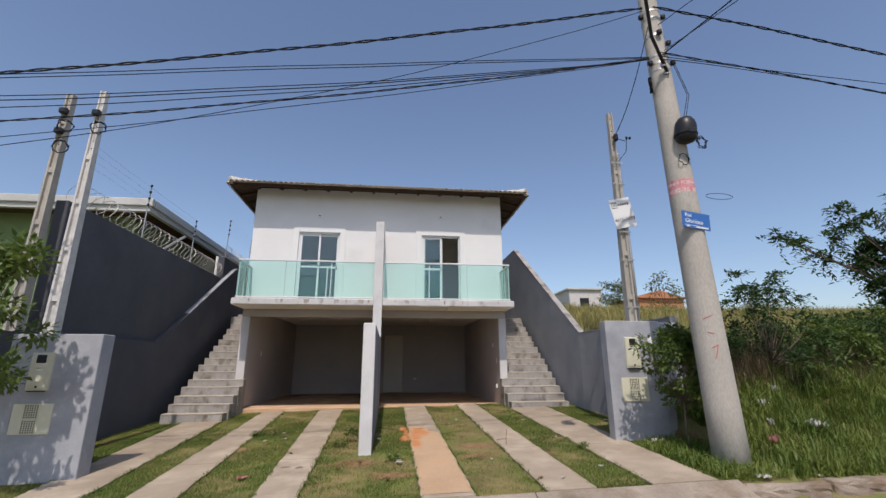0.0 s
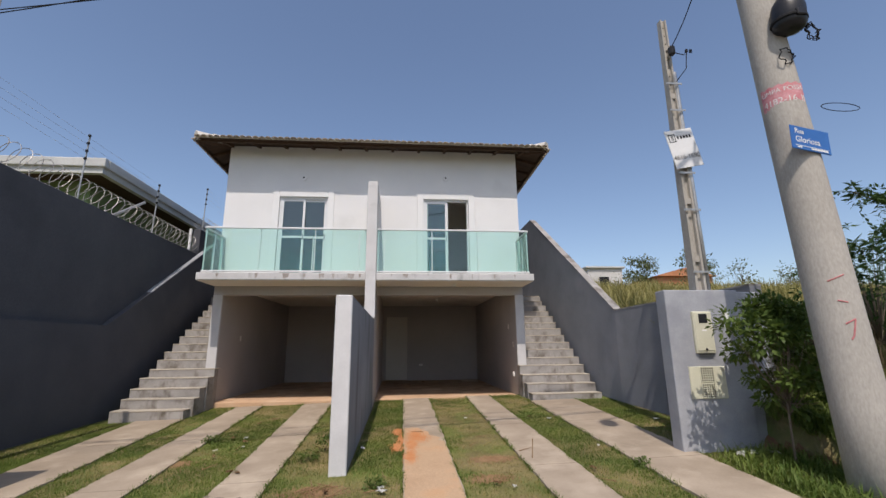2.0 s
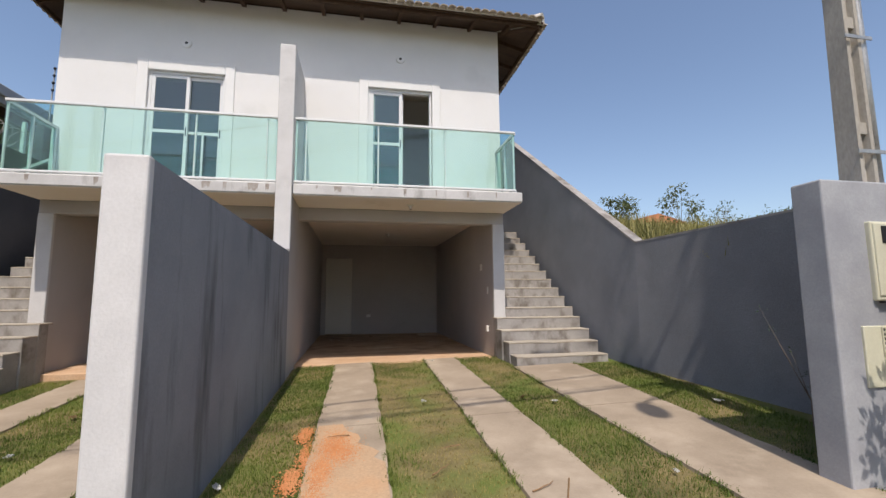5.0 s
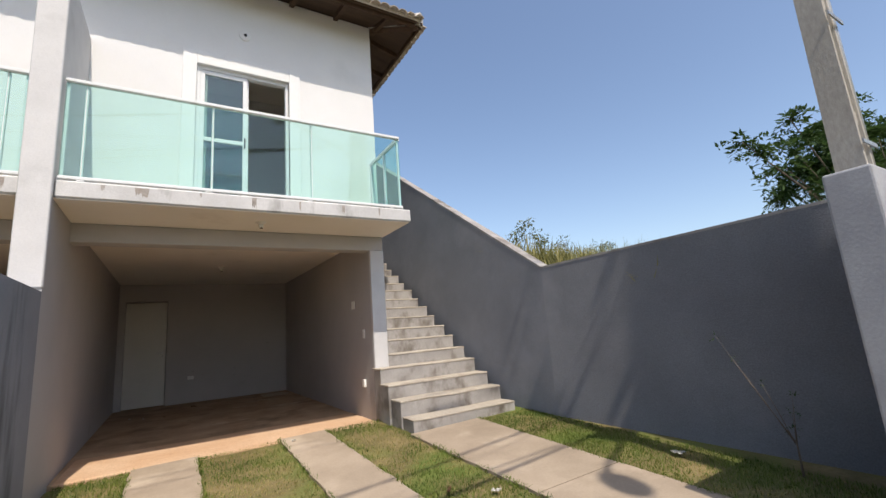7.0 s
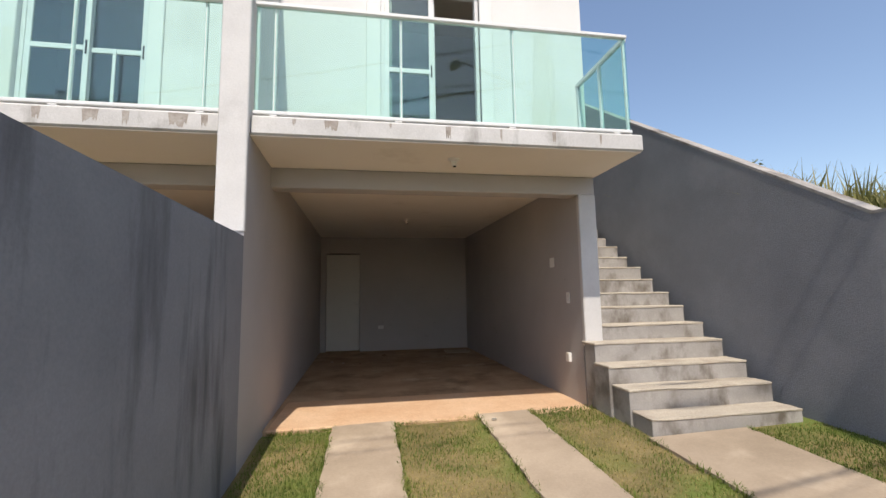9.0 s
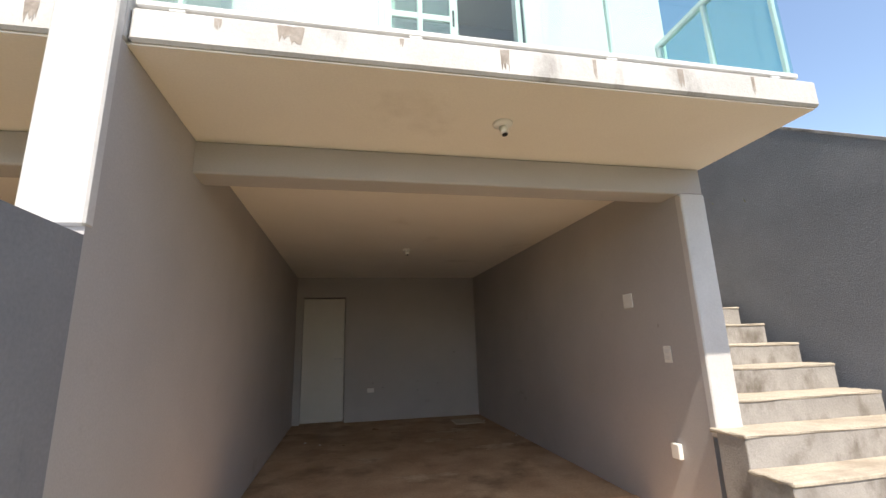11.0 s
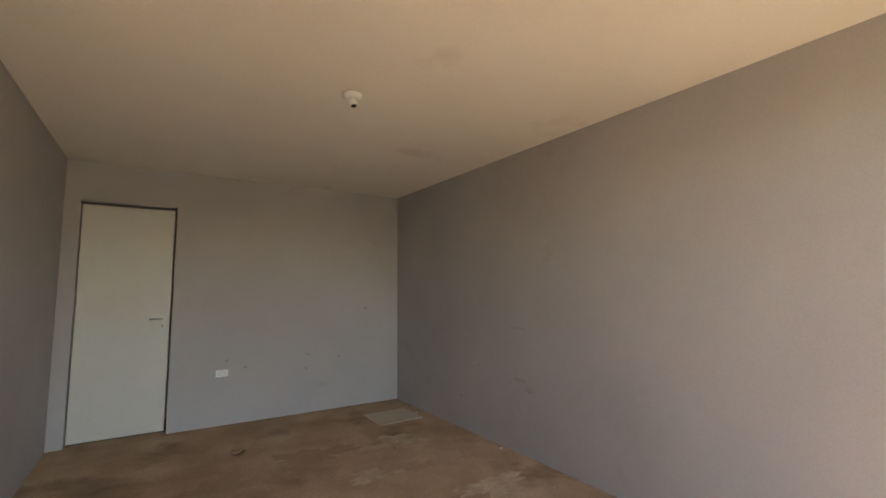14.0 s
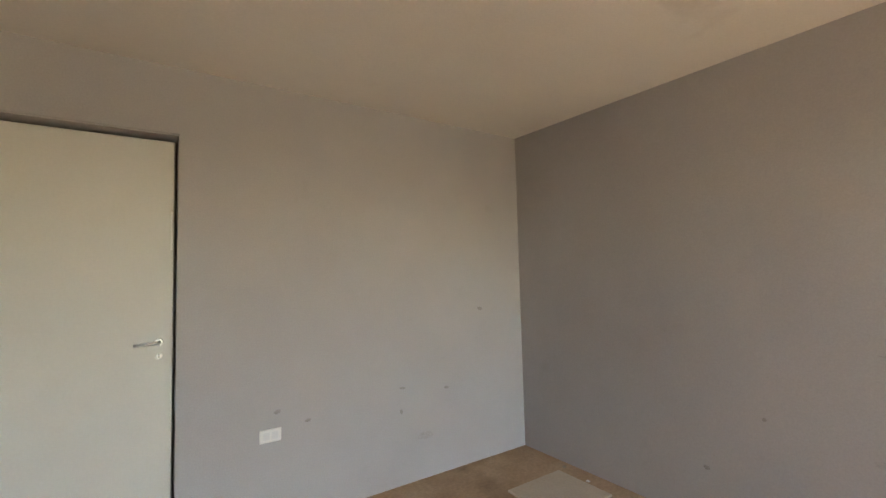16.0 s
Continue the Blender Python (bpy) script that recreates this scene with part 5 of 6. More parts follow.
# ---- overhead cables ----
def cable(points, r, ext=None, way=6.03):
    """A cable through points of (x, z) over the kerb line, bent as one smooth sag."""
    xs_, zs_ = np.array([p[0] for p in points]), np.array([p[1] for p in points])
    c = np.polyfit(xs_, zs_, 2)
    x0, x1 = xs_.min(), xs_.max()
    if ext is not None:
        x0, x1 = min(x0, ext), max(x1, ext)
    if r > 0.01:
        # strands laid round one another
        b_ = bmesh.new()
        for s_ in range(2):
            tube(b_, [(x, way + 0.8 * r * math.cos(x * 9 + math.pi * s_), float(np.polyval(c, x)) + 0.8 * r * math.sin(x * 9 + math.pi * s_) + 0.006 * math.sin(x * 2.3)) for x in np.linspace(x0, x1, int(abs(x1 - x0) * 14))], r * 0.62, 5)
        return tagged(mesh_object("overhead_cable", b_, BLACK), "thick black twisted overhead cable along the street", "cable", "overhead cables")
    pts = [(x, way, float(np.polyval(c, x)) + 0.006 * math.sin(x * 1.9 + r * 900)) for x in np.linspace(x0, x1, 50)]
    return tagged(mesh_object("overhead_cable", tube(bmesh.new(), pts, r, 6), BLACK), "black overhead cable running along the street", "cable", "overhead cables")


cable([(4.04, 6.68), (1.75, 6.12), (0, 5.71), (-2.35, 5.2), (-5.1, 4.67)], 0.017, -14)
cable([(4.24, 6.74), (5.69, 6.57), (7.23, 6.36), (8.48, 6.17)], 0.017, 15)
cable([(4.04, 5.70), (1.71, 5.19), (0.02, 4.83), (-2.26, 4.40), (-4.93, 3.98)], 0.012, -14)
cable([(4.04, 5.72), (0.85, 5.31), (-2.33, 4.96), (-5.08, 4.59)], 0.006, -14)
cable([(4.04, 5.74), (0.85, 5.34), (-2.33, 5.02), (-5.08, 4.64)], 0.006, -14)
cable([(4.04, 5.69), (0.85, 5.07), (-2.29, 4.63), (-5.0, 4.27)], 0.007, -14)
cable([(4.04, 5.69), (0.85, 5.10), (-2.29, 4.68), (-5.0, 4.33)], 0.006, -14)
cable([(4.04, 5.69), (0.85, 5.03), (-2.29, 4.55), (-5.0, 4.16)], 0.006, -14)
cable([(4.04, 5.68), (1.7, 5.15), (0.03, 4.77), (-2.24, 4.24), (-3.61, 3.98), (-4.88, 3.78)], 0.005, -12)
cable([(4.04, 6.54), (2.67, 6.16), (0.85, 5.38), (-0.77, 4.75), (-2.24, 4.24), (-3.61, 3.90), (-4.88, 3.70)], 0.005, -6)
cable([(4.24, 5.84), (5.52, 5.72), (7.02, 5.52), (8.24, 5.40)], 0.012, 15)
cable([(4.24, 5.70), (5.52, 5.68), (7.02, 5.50), (8.24, 5.38)], 0.006, 15)
cable([(4.24, 5.76), (6.3, 5.66), (8.3, 5.57)], 0.006, 15)
for k, (dz, way) in enumerate(((0.0, 6.20), (0.16, 6.34))):
    cable([(4.15, 8.22 + dz), (2.95, 8.06 + dz), (0.0, 7.92 + dz), (-2.3, 7.80 + dz)], 0.008, -14, way)
    cable([(4.30, 8.22 + dz), (6.5, 8.10 + dz), (9.0, 8.03 + dz)], 0.008, 15, way)
    dead_end = thing("cable_clamp", (2.95, way, 8.06 + dz), "grey dead-end clamp on an overhead wire", "clamp")
    part("body", tube(bmesh.new(), [(2.70, way, 8.045 + dz), (2.80, way, 8.05 + dz), (3.00, way, 8.062 + dz), (3.22, way, 8.085 + dz)], [0.012, 0.03, 0.03, 0.014], 10), GALV, dead_end)
    part("link", boxed(3.55, 4.1, way - 0.014, way + 0.014, 8.15 + dz, 8.18 + dz, bevel=0.004), GALV, dead_end)
for a, b, r in (((pole_x(5.9), pole_y(5.9) - 0.12, 5.85), (6.6, 1.6, 7.0), 0.010), ((pole_x(6.4), pole_y(6.4) - 0.12, 6.45), (6.4, 2.6, 7.15), 0.006), ((pole_x(5.9), pole_y(5.9) - 0.12, 5.9), (6.9, 2.2, 6.9), 0.006)):
    a, b = Vector(a), Vector(b)
    b = a + (b - a) * 2.2
    pts = [a.lerp(b, t) - Vector((0, 0, 0.5 * t * (1 - t))) for t in np.linspace(0, 1, 16)]
    tagged(mesh_object("overhead_cable", tube(bmesh.new(), pts, r, 6), BLACK), "black cable crossing over the street", "cable", "overhead cables")
pts = [Vector((pole_x(6.5) - 0.14, pole_y(6.5) - 0.1, 6.45)).lerp(Vector((4.04, 7.29, 5.05)), t) - Vector((0.10, 0, 1.0)) * t * (1 - t) * 0.9 for t in np.linspace(0, 1, 14)]
tagged(mesh_object("overhead_cable", tube(bmesh.new(), pts, 0.007, 6), BLACK), "black service cable dropping to the post", "cable", "overhead cables")


# ---- neighbour on one side: razor wire, electric fence, house ----
def razor_wire(y0, y1, x, z, r):
    t = thing("razor_wire", (x, (y0 + y1) / 2, z), "coil of dull steel razor wire along the wall top", "razor wire")
    q = random.Random(4)
    turns = int((y1 - y0) / 0.19)
    pts = [(x + r * math.cos(2 * math.pi * i / 16), y0 + (y1 - y0) * i / (16 * turns) + 0.05 * math.sin(2 * math.pi * i / 16), z + r + r * math.sin(2 * math.pi * i / 16)) for i in range(16 * turns)]
    part("coil", tube(bmesh.new(), pts, 0.0055, 4), RUSTWIRE, t)
    b_ = bmesh.new()
    for i in range(0, len(pts), 3):
        p = Vector(pts[i])
        d = Vector((q.uniform(-1, 1), q.uniform(-1, 1), q.uniform(-1, 1))).normalized() * 0.028
        e = d.orthogonal().normalized() * 0.007
        b_.faces.new([b_.verts.new(v) for v in (p - d, p + e, p + d, p - e)])
    tagged(part("barbs", b_, RUSTWIRE, t), kind="stuff")
    part("carrier_wire", tube(bmesh.new(), [(x, y0, z + 0.02), (x, y1, z + 0.02)], 0.004, 5), RUSTWIRE, t)
    return t


razor_wire(7.8, 13.75, -5.14, 3.52, 0.2)
razor_wire(14.2, 19.5, -5.14, 4.2, 0.2)


def fence_post(y, z0, z1, lean):
    t = thing("electric_fence_post", (-5.13, y, z0), "thin metal electric fence post with black insulators", "fence post", group="electric fence posts")
    part("rod", tube(bmesh.new(), [(-5.13, y, z0 - 0.02), (-5.13 + lean, y, z1)], 0.013, 8), GALV, t)
    for i in range(4):
        f = 0.62 + 0.36 * i / 3
        c = (-5.13 + lean * f, y - 0.015, z0 + (z1 - z0) * f)
        part("insulator", lathe(bmesh.new(), c, (0.6, -0.6, 0.2), [(0, 0.012), (0.02, 0.026), (0.045, 0.024), (0.055, 0.012)], 10), PLASTIC, t)


for y, z0, z1 in ((8.0, 3.52, 4.7), (9.78, 3.52, 4.7), (12.0, 3.52, 4.65), (14.25, 4.2, 5.42), (16.4, 4.2, 5.4)):
    fence_post(y, z0, z1, 0.02)
for k in range(4):
    z = 4.28 + 0.13 * k
    for ya, yb, dz in ((8.0, 12.0, 0), (14.25, 16.4, 0.75)):
        tagged(mesh_object("fence_wire", tube(bmesh.new(), [(-5.12, ya, z + dz), (-5.12, (ya + yb) / 2, z + dz - 0.01), (-5.12, yb, z + dz)], 0.002, 4), GALV), "thin electric fence wire strung between posts", "fence wire", "fence wires")
wp = thing("white_post", (-5.15, 13.72, 3.52), "short white metal post at the end of the wire", "post")
part("post", boxed(-5.18, -5.12, 13.69, 13.75, 3.50, 4.12, bevel=0.006), TRIM, wp)
sp = thing("strut", (-5.2, 11.3, 3.5), "pale slanting metal strut behind the razor wire", "strut")
part("bar", tube(bmesh.new(), [(-5.22, 10.75, 3.52), (-5.22, 11.75, 4.15)], 0.03, 8), GALV, sp)

nb = thing("neighbour_house", (-9.5, 16.5, 1.2), "neighbour's green house with a broad grey gutter", "house")
part("wall", boxed(-13.0, -6.75, 12.3, 22.0, 1.0, 4.85), NBWALL, nb)
part("soffit", boxed(-13.6, -6.12, 11.65, 22.6, 4.82, 4.86), SOFFIT, nb)
for dims in ((-13.6, -6.0, 11.52, 11.66), ):
    part("gutter", boxed(-13.6, -6.0, 11.52, 11.66, 4.87, 5.07, bevel=0.02, segments=2), GUTTER, nb)
    part("fascia", boxed(-13.6, -6.06, 11.58, 11.70, 4.74, 4.869), GUTTER, nb)
part("gutter", boxed(-6.14, -6.0, 11.665, 22.6, 4.87, 5.07, bevel=0.02, segments=2), GUTTER, nb)
part("fascia", boxed(-6.18, -6.06, 11.705, 22.6, 4.74, 4.869), GUTTER, nb)
bm = bmesh.new()
pts_ = [(-13.6, 11.6, 5.0), (-6.05, 11.6, 5.0), (-6.05, 22.6, 5.0), (-13.6, 22.6, 5.0)]
ap = [bm.verts.new((-9.8, 15.2, 5.75)), bm.verts.new((-9.8, 19.0, 5.75))]
c4 = [bm.verts.new(p) for p in pts_]
for f in ((c4[0], c4[1], ap[0]), (c4[1], c4[2], ap[1], ap[0]), (c4[2], c4[3], ap[1]), (c4[3], c4[0], ap[0], ap[1])):
    bm.faces.new(f)
bm.faces.new(c4[::-1])
part("roof", bm, TILE, nb)
w_ = part("window", boxed(-7.6, -7.0, 12.28, 12.31, 3.3, 4.3, bevel=0.01), FARWHITE, nb)
part("meter", boxed(-6.77, -6.70, 12.9, 13.15, 3.9, 4.2, bevel=0.01), FARWHITE, nb, "small white box on the wall")

# ---- far buildings ----
fh = thing("far_house", (12.6, 28.6, 3.9), "small far white rendered house on the hill", "house")
part("wall", boxed(11.5, 13.7, 27.5, 30.5, 3.2, 5.72), FARWHITE, fh)
part("roof", boxed(11.35, 13.85, 27.35, 30.65, 5.72, 5.84, bevel=0.02), GUTTER, fh)
part("window", boxed(12.2, 12.8, 27.47, 27.5, 4.6, 5.2), DARKHOLE, fh)
fb = thing("far_house", (16.4, 27, 4.0), "low far house of bare orange brick", "house")
part("wall", boxed(15.0, 18.4, 26.0, 29, 3.4, 5.0), BRICK, fb)
bm = bmesh.new()
prism(bm, [(14.8, 5.0), (18.6, 5.0), (16.7, 5.5)], "y", 25.8, 29.2)
part("roof", bm, BRICK, fb)
for x, y, w in ((38, 34, 3.5), (45, 36, 2.5)):
    h_ = thing("far_house", (x, y, 5.0), "tiny far white building on the skyline", "house")
    zz = float(height(np.array(x), np.array(y)))
    part("wall", boxed(x, x + w, y, y + 3, zz - 0.5, zz + 0.9), FARWHITE, h_)
    part("roof", boxed(x - 0.15, x + w + 0.15, y - 0.15, y + 3.15, zz + 0.9, zz + 1.0), FARWHITE, h_)


# ---- plants ----
def blades(name, pts, length, width, material, label, category, seed, droop=0.5, spread_=0.5):
    """Many grass blades as one mesh: each a bent, tapering strip."""
    g = np.random.default_rng(seed)
    n = len(pts)
    a = g.uniform(0, 2 * np.pi, n)
    lean = np.abs(g.normal(0, spread_, n))
    L = length * g.uniform(0.45, 1.25, n)
    W = width * g.uniform(0.6, 1.3, n)
    d = np.stack([np.cos(a), np.sin(a), np.zeros(n)], 1)
    s = np.stack([-np.sin(a), np.cos(a), np.zeros(n)], 1)
    up = np.array([0, 0, 1.0])
    mid = pts + d * (L * 0.5 * np.sin(lean))[:, None] + up * (L * 0.5 * np.cos(lean))[:, None]
    l2 = lean + droop * g.uniform(0.3, 1.3, n)
    tip = mid + d * (L * 0.5 * np.sin(l2))[:, None] + up * (L * 0.5 * np.cos(l2))[:, None]
    hw = (W / 2)[:, None]
    v = np.stack([pts - s * hw, pts + s * hw, mid + s * hw * 0.7, mid - s * hw * 0.7, tip], 1).reshape(-1, 3)
    k = np.arange(n) * 5
    f = np.concatenate([np.stack([k, k + 1, k + 2], 1), np.stack([k, k + 2, k + 3], 1), np.stack([k + 3, k + 2, k + 4], 1)])
    return tagged(new(name, raw_mesh(name, v, f, material)), label, category, kind="stuff")


def in_strip(x, y):
    hit = np.zeros(len(x), bool)
    for a, b, y0, y1, a2, b2 in STRIPS:
        f = (y - y0) / (y1 - y0)
        hit |= (x > a2 + (a - a2) * f - 0.005) & (x < b2 + (b - b2) * f + 0.005) & (y < y1 + 0.01)
    return hit


def short_blades(name, pts, length, width, material, label, seed, spread_):
    """Very short grass: one narrow triangle a blade."""
    q = np.random.default_rng(seed)
    k = len(pts)
    a, lean = q.uniform(0, 2 * np.pi, k), np.abs(q.normal(0, spread_, k))
    L, W = length * q.uniform(0.4, 1.4, k), width * q.uniform(0.6, 1.4, k)
    s = np.stack([-np.sin(a), np.cos(a), np.zeros(k)], 1) * (W / 2)[:, None]
    tip = pts + np.stack([np.cos(a) * np.sin(lean) * L, np.sin(a) * np.sin(lean) * L, np.cos(lean) * L], 1)
    v = np.stack([pts - s, pts + s, tip], 1).reshape(-1, 3)
    return tagged(new(name, raw_mesh(name, v, np.arange(3 * k).reshape(-1, 3), material)), label, "grass", kind="stuff")


g = np.random.default_rng(3)
n = 620000
x, y = g.uniform(-4.94, 4.37, n), 5.2 + 6.66 * g.random(n) ** 1.15
keep = ~in_strip(x, y)
keep &= ~((x > -0.36) & (x < -0.17) & (y > 7.13))
keep &= ~((y > 10.9) & ((x > 2.86) | (x < -3.45))) & ~((y > 10.7) & (x < -3.6))
keep &= ~((x > 3.40) & (x < 4.34) & (y > 7.14) & (y < 7.41)) & ~((x < -3.57) & (x > -4.63) & (y > 6.6) & (y < 6.88))
wave = np.sin(x * 2.1 + 1.3 * np.sin(y * 1.1)) * np.sin(y * 1.7 + x) + 0.6 * np.sin(x * 5.7 + 1.1 * y) * np.sin(y * 4.3 - 2 * x) + 0.4 * np.sin(11 * x + 3 * np.sin(7 * y))
worn = np.clip(0.5 + 0.5 * wave, 0, 1)
# the bands in the middle of each plot are worn yellow, those by the walls stay green
worn = np.clip(worn + 0.35 * (np.abs(x) > 3.1) - 0.22 * ((x > 0.95) & (x < 1.75)) + 0.3 * ((x > -0.17) & (x < 0.4)) + 0.25 * ((x > 2.0) & (x < 3.1)) + 0.2 * (x < -1.3), 0, 1)
keep &= g.random(n) < 0.40 + 0.60 * worn
x, y, worn = x[keep], y[keep], worn[keep]
P = np.stack([x, y, lot(x, y) - 0.002], 1)
green = worn + g.normal(0, 0.2, len(x)) > 0.54
short_blades("lawn_grass", P[green], 0.030, 0.0055, LAWN, "short patchy green lawn between concrete strips", 8, 0.8)
short_blades("dry_lawn_grass", P[~green], 0.021, 0.0055, STRAW, "short yellowed lawn between concrete strips", 9, 1.0)
# grass creeping over the edges of the strips
pts_e = []
for a, b, y0, y1, a2, b2 in STRIPS:
    for near, far in ((a2, a), (b2, b)):
        k = 2600
        yy = y0 + (y1 - y0) * g.random(k)
        f = (yy - y0) / (y1 - y0)
        xx = near + (far - near) * f + g.normal(0, 0.014, k)
        ok = (np.sin(yy * 7 + near * 9) + np.sin(yy * 17 + near * 5) + g.normal(0, 0.7, k)) > 0.1
        pts_e.append(np.stack([xx[ok], yy[ok], lot(xx[ok], yy[ok]) + 0.004], 1))
blades("edge_grass", np.concatenate(pts_e), 0.055, 0.006, LAWN, "grass creeping over the edges of the strips", "grass", 14, 0.9, 0.7)
# longer tufts: along strip edges, walls and by the street
n = 16000
x, y = g.uniform(-4.9, 4.36, n), g.uniform(5.2, 11.5, n)
tuft = np.sin(x * 5.3 + 2 * np.sin(y * 2.3)) * np.sin(y * 4.1 + 1.7 * x)
keep = ~in_strip(x, y) & (tuft > 0.35) & ~((x > -0.37) & (x < -0.16) & (y > 7.1)) & ~((y > 10.6) & ((x > 2.8) | (x < -3.4))) & ~((y > 11.2)) & ~((x > 3.38) & (x < 4.36) & (y > 7.1) & (y < 7.45)) & ~((x < -3.57) & (y > 6.55) & (y < 6.9))
P = np.stack([x[keep], y[keep], lot(x[keep], y[keep]) - 0.002], 1)
blades("grass_tufts", P, 0.060, 0.006, WILD, "taller green grass tufts in the lawn", "grass", 10, 0.7, 0.6)
def on_hill(x, y):
    return float(height(np.array(float(x)), np.array(float(y))))


# rough slope beside the plot: tufts of broad blades
def tufts(k, x0, x1, y0, y1, per, spread_r, power=1.3):
    x, y = x0 + (x1 - x0) * g.random(k) ** power, y0 + (y1 - y0) * g.random(k)
    x, y = np.repeat(x, per) + g.normal(0, spread_r, k * per), np.repeat(y, per) + g.normal(0, spread_r, k * per)
    ok = (y > 5.31) & (x > 4.5) & ((x > 4.85) | (y < 7.2)) & (np.hypot(x - PX, y - PY) > 0.24)
    return x[ok], y[ok]


x, y = tufts(3200, 4.5, 14, 5.25, 8.2, 14, 0.05)
clump = np.sin(x * 2.3 + 2 * np.sin(y * 1.9)) * np.sin(y * 2.7 - x)
bare = (np.hypot((x - 5.15) / 0.5, (y - 6.15) / 0.35) < 1) & (g.random(len(x)) < 0.8)
ok = (clump + g.normal(0, 0.3, len(x)) > -0.35) & ~bare
blades("wild_grass", np.stack([x, y, height(x, y) - 0.01], 1)[ok], 0.30, 0.019, COARSE, "tall broad-bladed green grass on the rough slope", "grass", 11, 1.2, 0.6)
x, y = tufts(2600, 4.5, 15, 5.4, 10.8, 16, 0.10)
blades("wild_grass", np.stack([x, y, height(x, y) - 0.01], 1), 0.26, 0.012, WILD, "finer dark green grass on the rough slope", "grass", 15, 0.9, 0.5)
x, y = tufts(300, 4.9, 12, 7.1, 9.8, 12, 0.10, 1.0)
blades("dead_weeds", np.stack([x, y, height(x, y) - 0.01], 1), 0.42, 0.010, DEADSTEM, "dead brown weed stems on the slope", "weed", 16, 0.5, 0.35)
x, y = tufts(300, 5.1, 6.3, 7.3, 8.3, 10, 0.08, 1.0)
blades("dead_weeds", np.stack([x, y, height(x, y) - 0.01], 1), 0.55, 0.010, DEADSTEM, "dense dead brown brush behind the pole", "weed", 17, 0.5, 0.3)
n = 6500
x, y = g.uniform(3.60, 4.56, n), g.uniform(5.22, 7.02, n)
keep = ~in_strip(x, y) & (np.hypot(x - PX, y - PY) > 0.23) & (g.random(n) < 0.25 + 0.75 * (np.sin(x * 6 + y * 3) > -0.2))
x, y = x[keep], y[keep]
blades("wild_grass", np.stack([x, y, np.where(x > 4.45, height(x, y), lot(x, y)) - 0.005], 1), 0.17, 0.012, COARSE, "rough green grass round the pole", "grass", 12, 1.1, 0.6)
# bank of brown earth where the slope is cut beside the pillar
bm = bmesh.new()
rows_ = []
for i in range(9):
    y = 6.42 + 0.1 * i
    row = []
    for k in range(9):
        f = k / 8
        x = 4.37 + 0.42 * f + 0.03 * math.sin(i * 2.1 + k)
        top_z = on_hill(max(x, 4.5), y) + 0.012
        z = lot(x, y) - 0.02 + (top_z - lot(x, y) + 0.02) * min(1, f * 1.25) ** 0.8 + 0.025 * math.sin(i * 3.7 + k * 2.3)
        row.append(bm.verts.new((x, y, z)))
    rows_.append(row)
for a, b in zip(rows_, rows_[1:]):
    for k in range(8):
        bm.faces.new((a[k], a[k + 1], b[k + 1], b[k]))
solid("earth_bank", bm, BANK, "cut bank of bare brown earth under the bush", "soil", kind="structure", smooth=True)
x, y = g.uniform(4.40, 4.85, 900), g.uniform(6.6, 7.15, 900)
blades("wild_grass", np.stack([x, y, height(np.maximum(x, 4.5), y) - 0.01], 1), 0.28, 0.016, COARSE, "green grass hanging over the earth bank", "grass", 18, 1.3, 0.6)
n = 60000
x, y = 4.56 + 26 * g.random(n) ** 1.2, 9.0 + 19 * g.random(n) ** 1.2
blades("dry_grass", np.stack([x, y, height(x, y) - 0.01], 1), 0.42, 0.02, DRYGRASS, "yellowing tall grass along the hilltop", "grass", 13, 0.5, 0.3)


def leaf_mesh(name, at, out, size, seed, material, narrow=0.38, droop=0.35):
    """Folded leaves at places, each pointing roughly outward."""
    q = np.random.default_rng(seed)
    n = len(at)
    d = out + q.normal(0, 0.45, (n, 3))
    d[:, 2] -= droop * q.random(n)
    d /= np.linalg.norm(d, axis=1)[:, None]
    ref = q.normal(0, 1, (n, 3)) * 0.35 + np.array([0, 0, 1.0])
    s = np.cross(d, ref)
    s /= np.linalg.norm(s, axis=1)[:, None] + 1e-9
    u = np.cross(s, d)
    L = (size * q.uniform(0.6, 1.3, n))[:, None]
    w = L * narrow
    v = np.stack([at, at + d * L * 0.45 + s * w * 0.6 + u * w * 0.18, at + d * L, at + d * L * 0.45 - s * w * 0.6 + u * w * 0.18], 1).reshape(-1, 3)
    k = np.arange(n) * 4
    f = np.concatenate([np.stack([k, k + 1, k + 2], 1), np.stack([k, k + 2, k + 3], 1)])
    return raw_mesh(name, v, f, material)


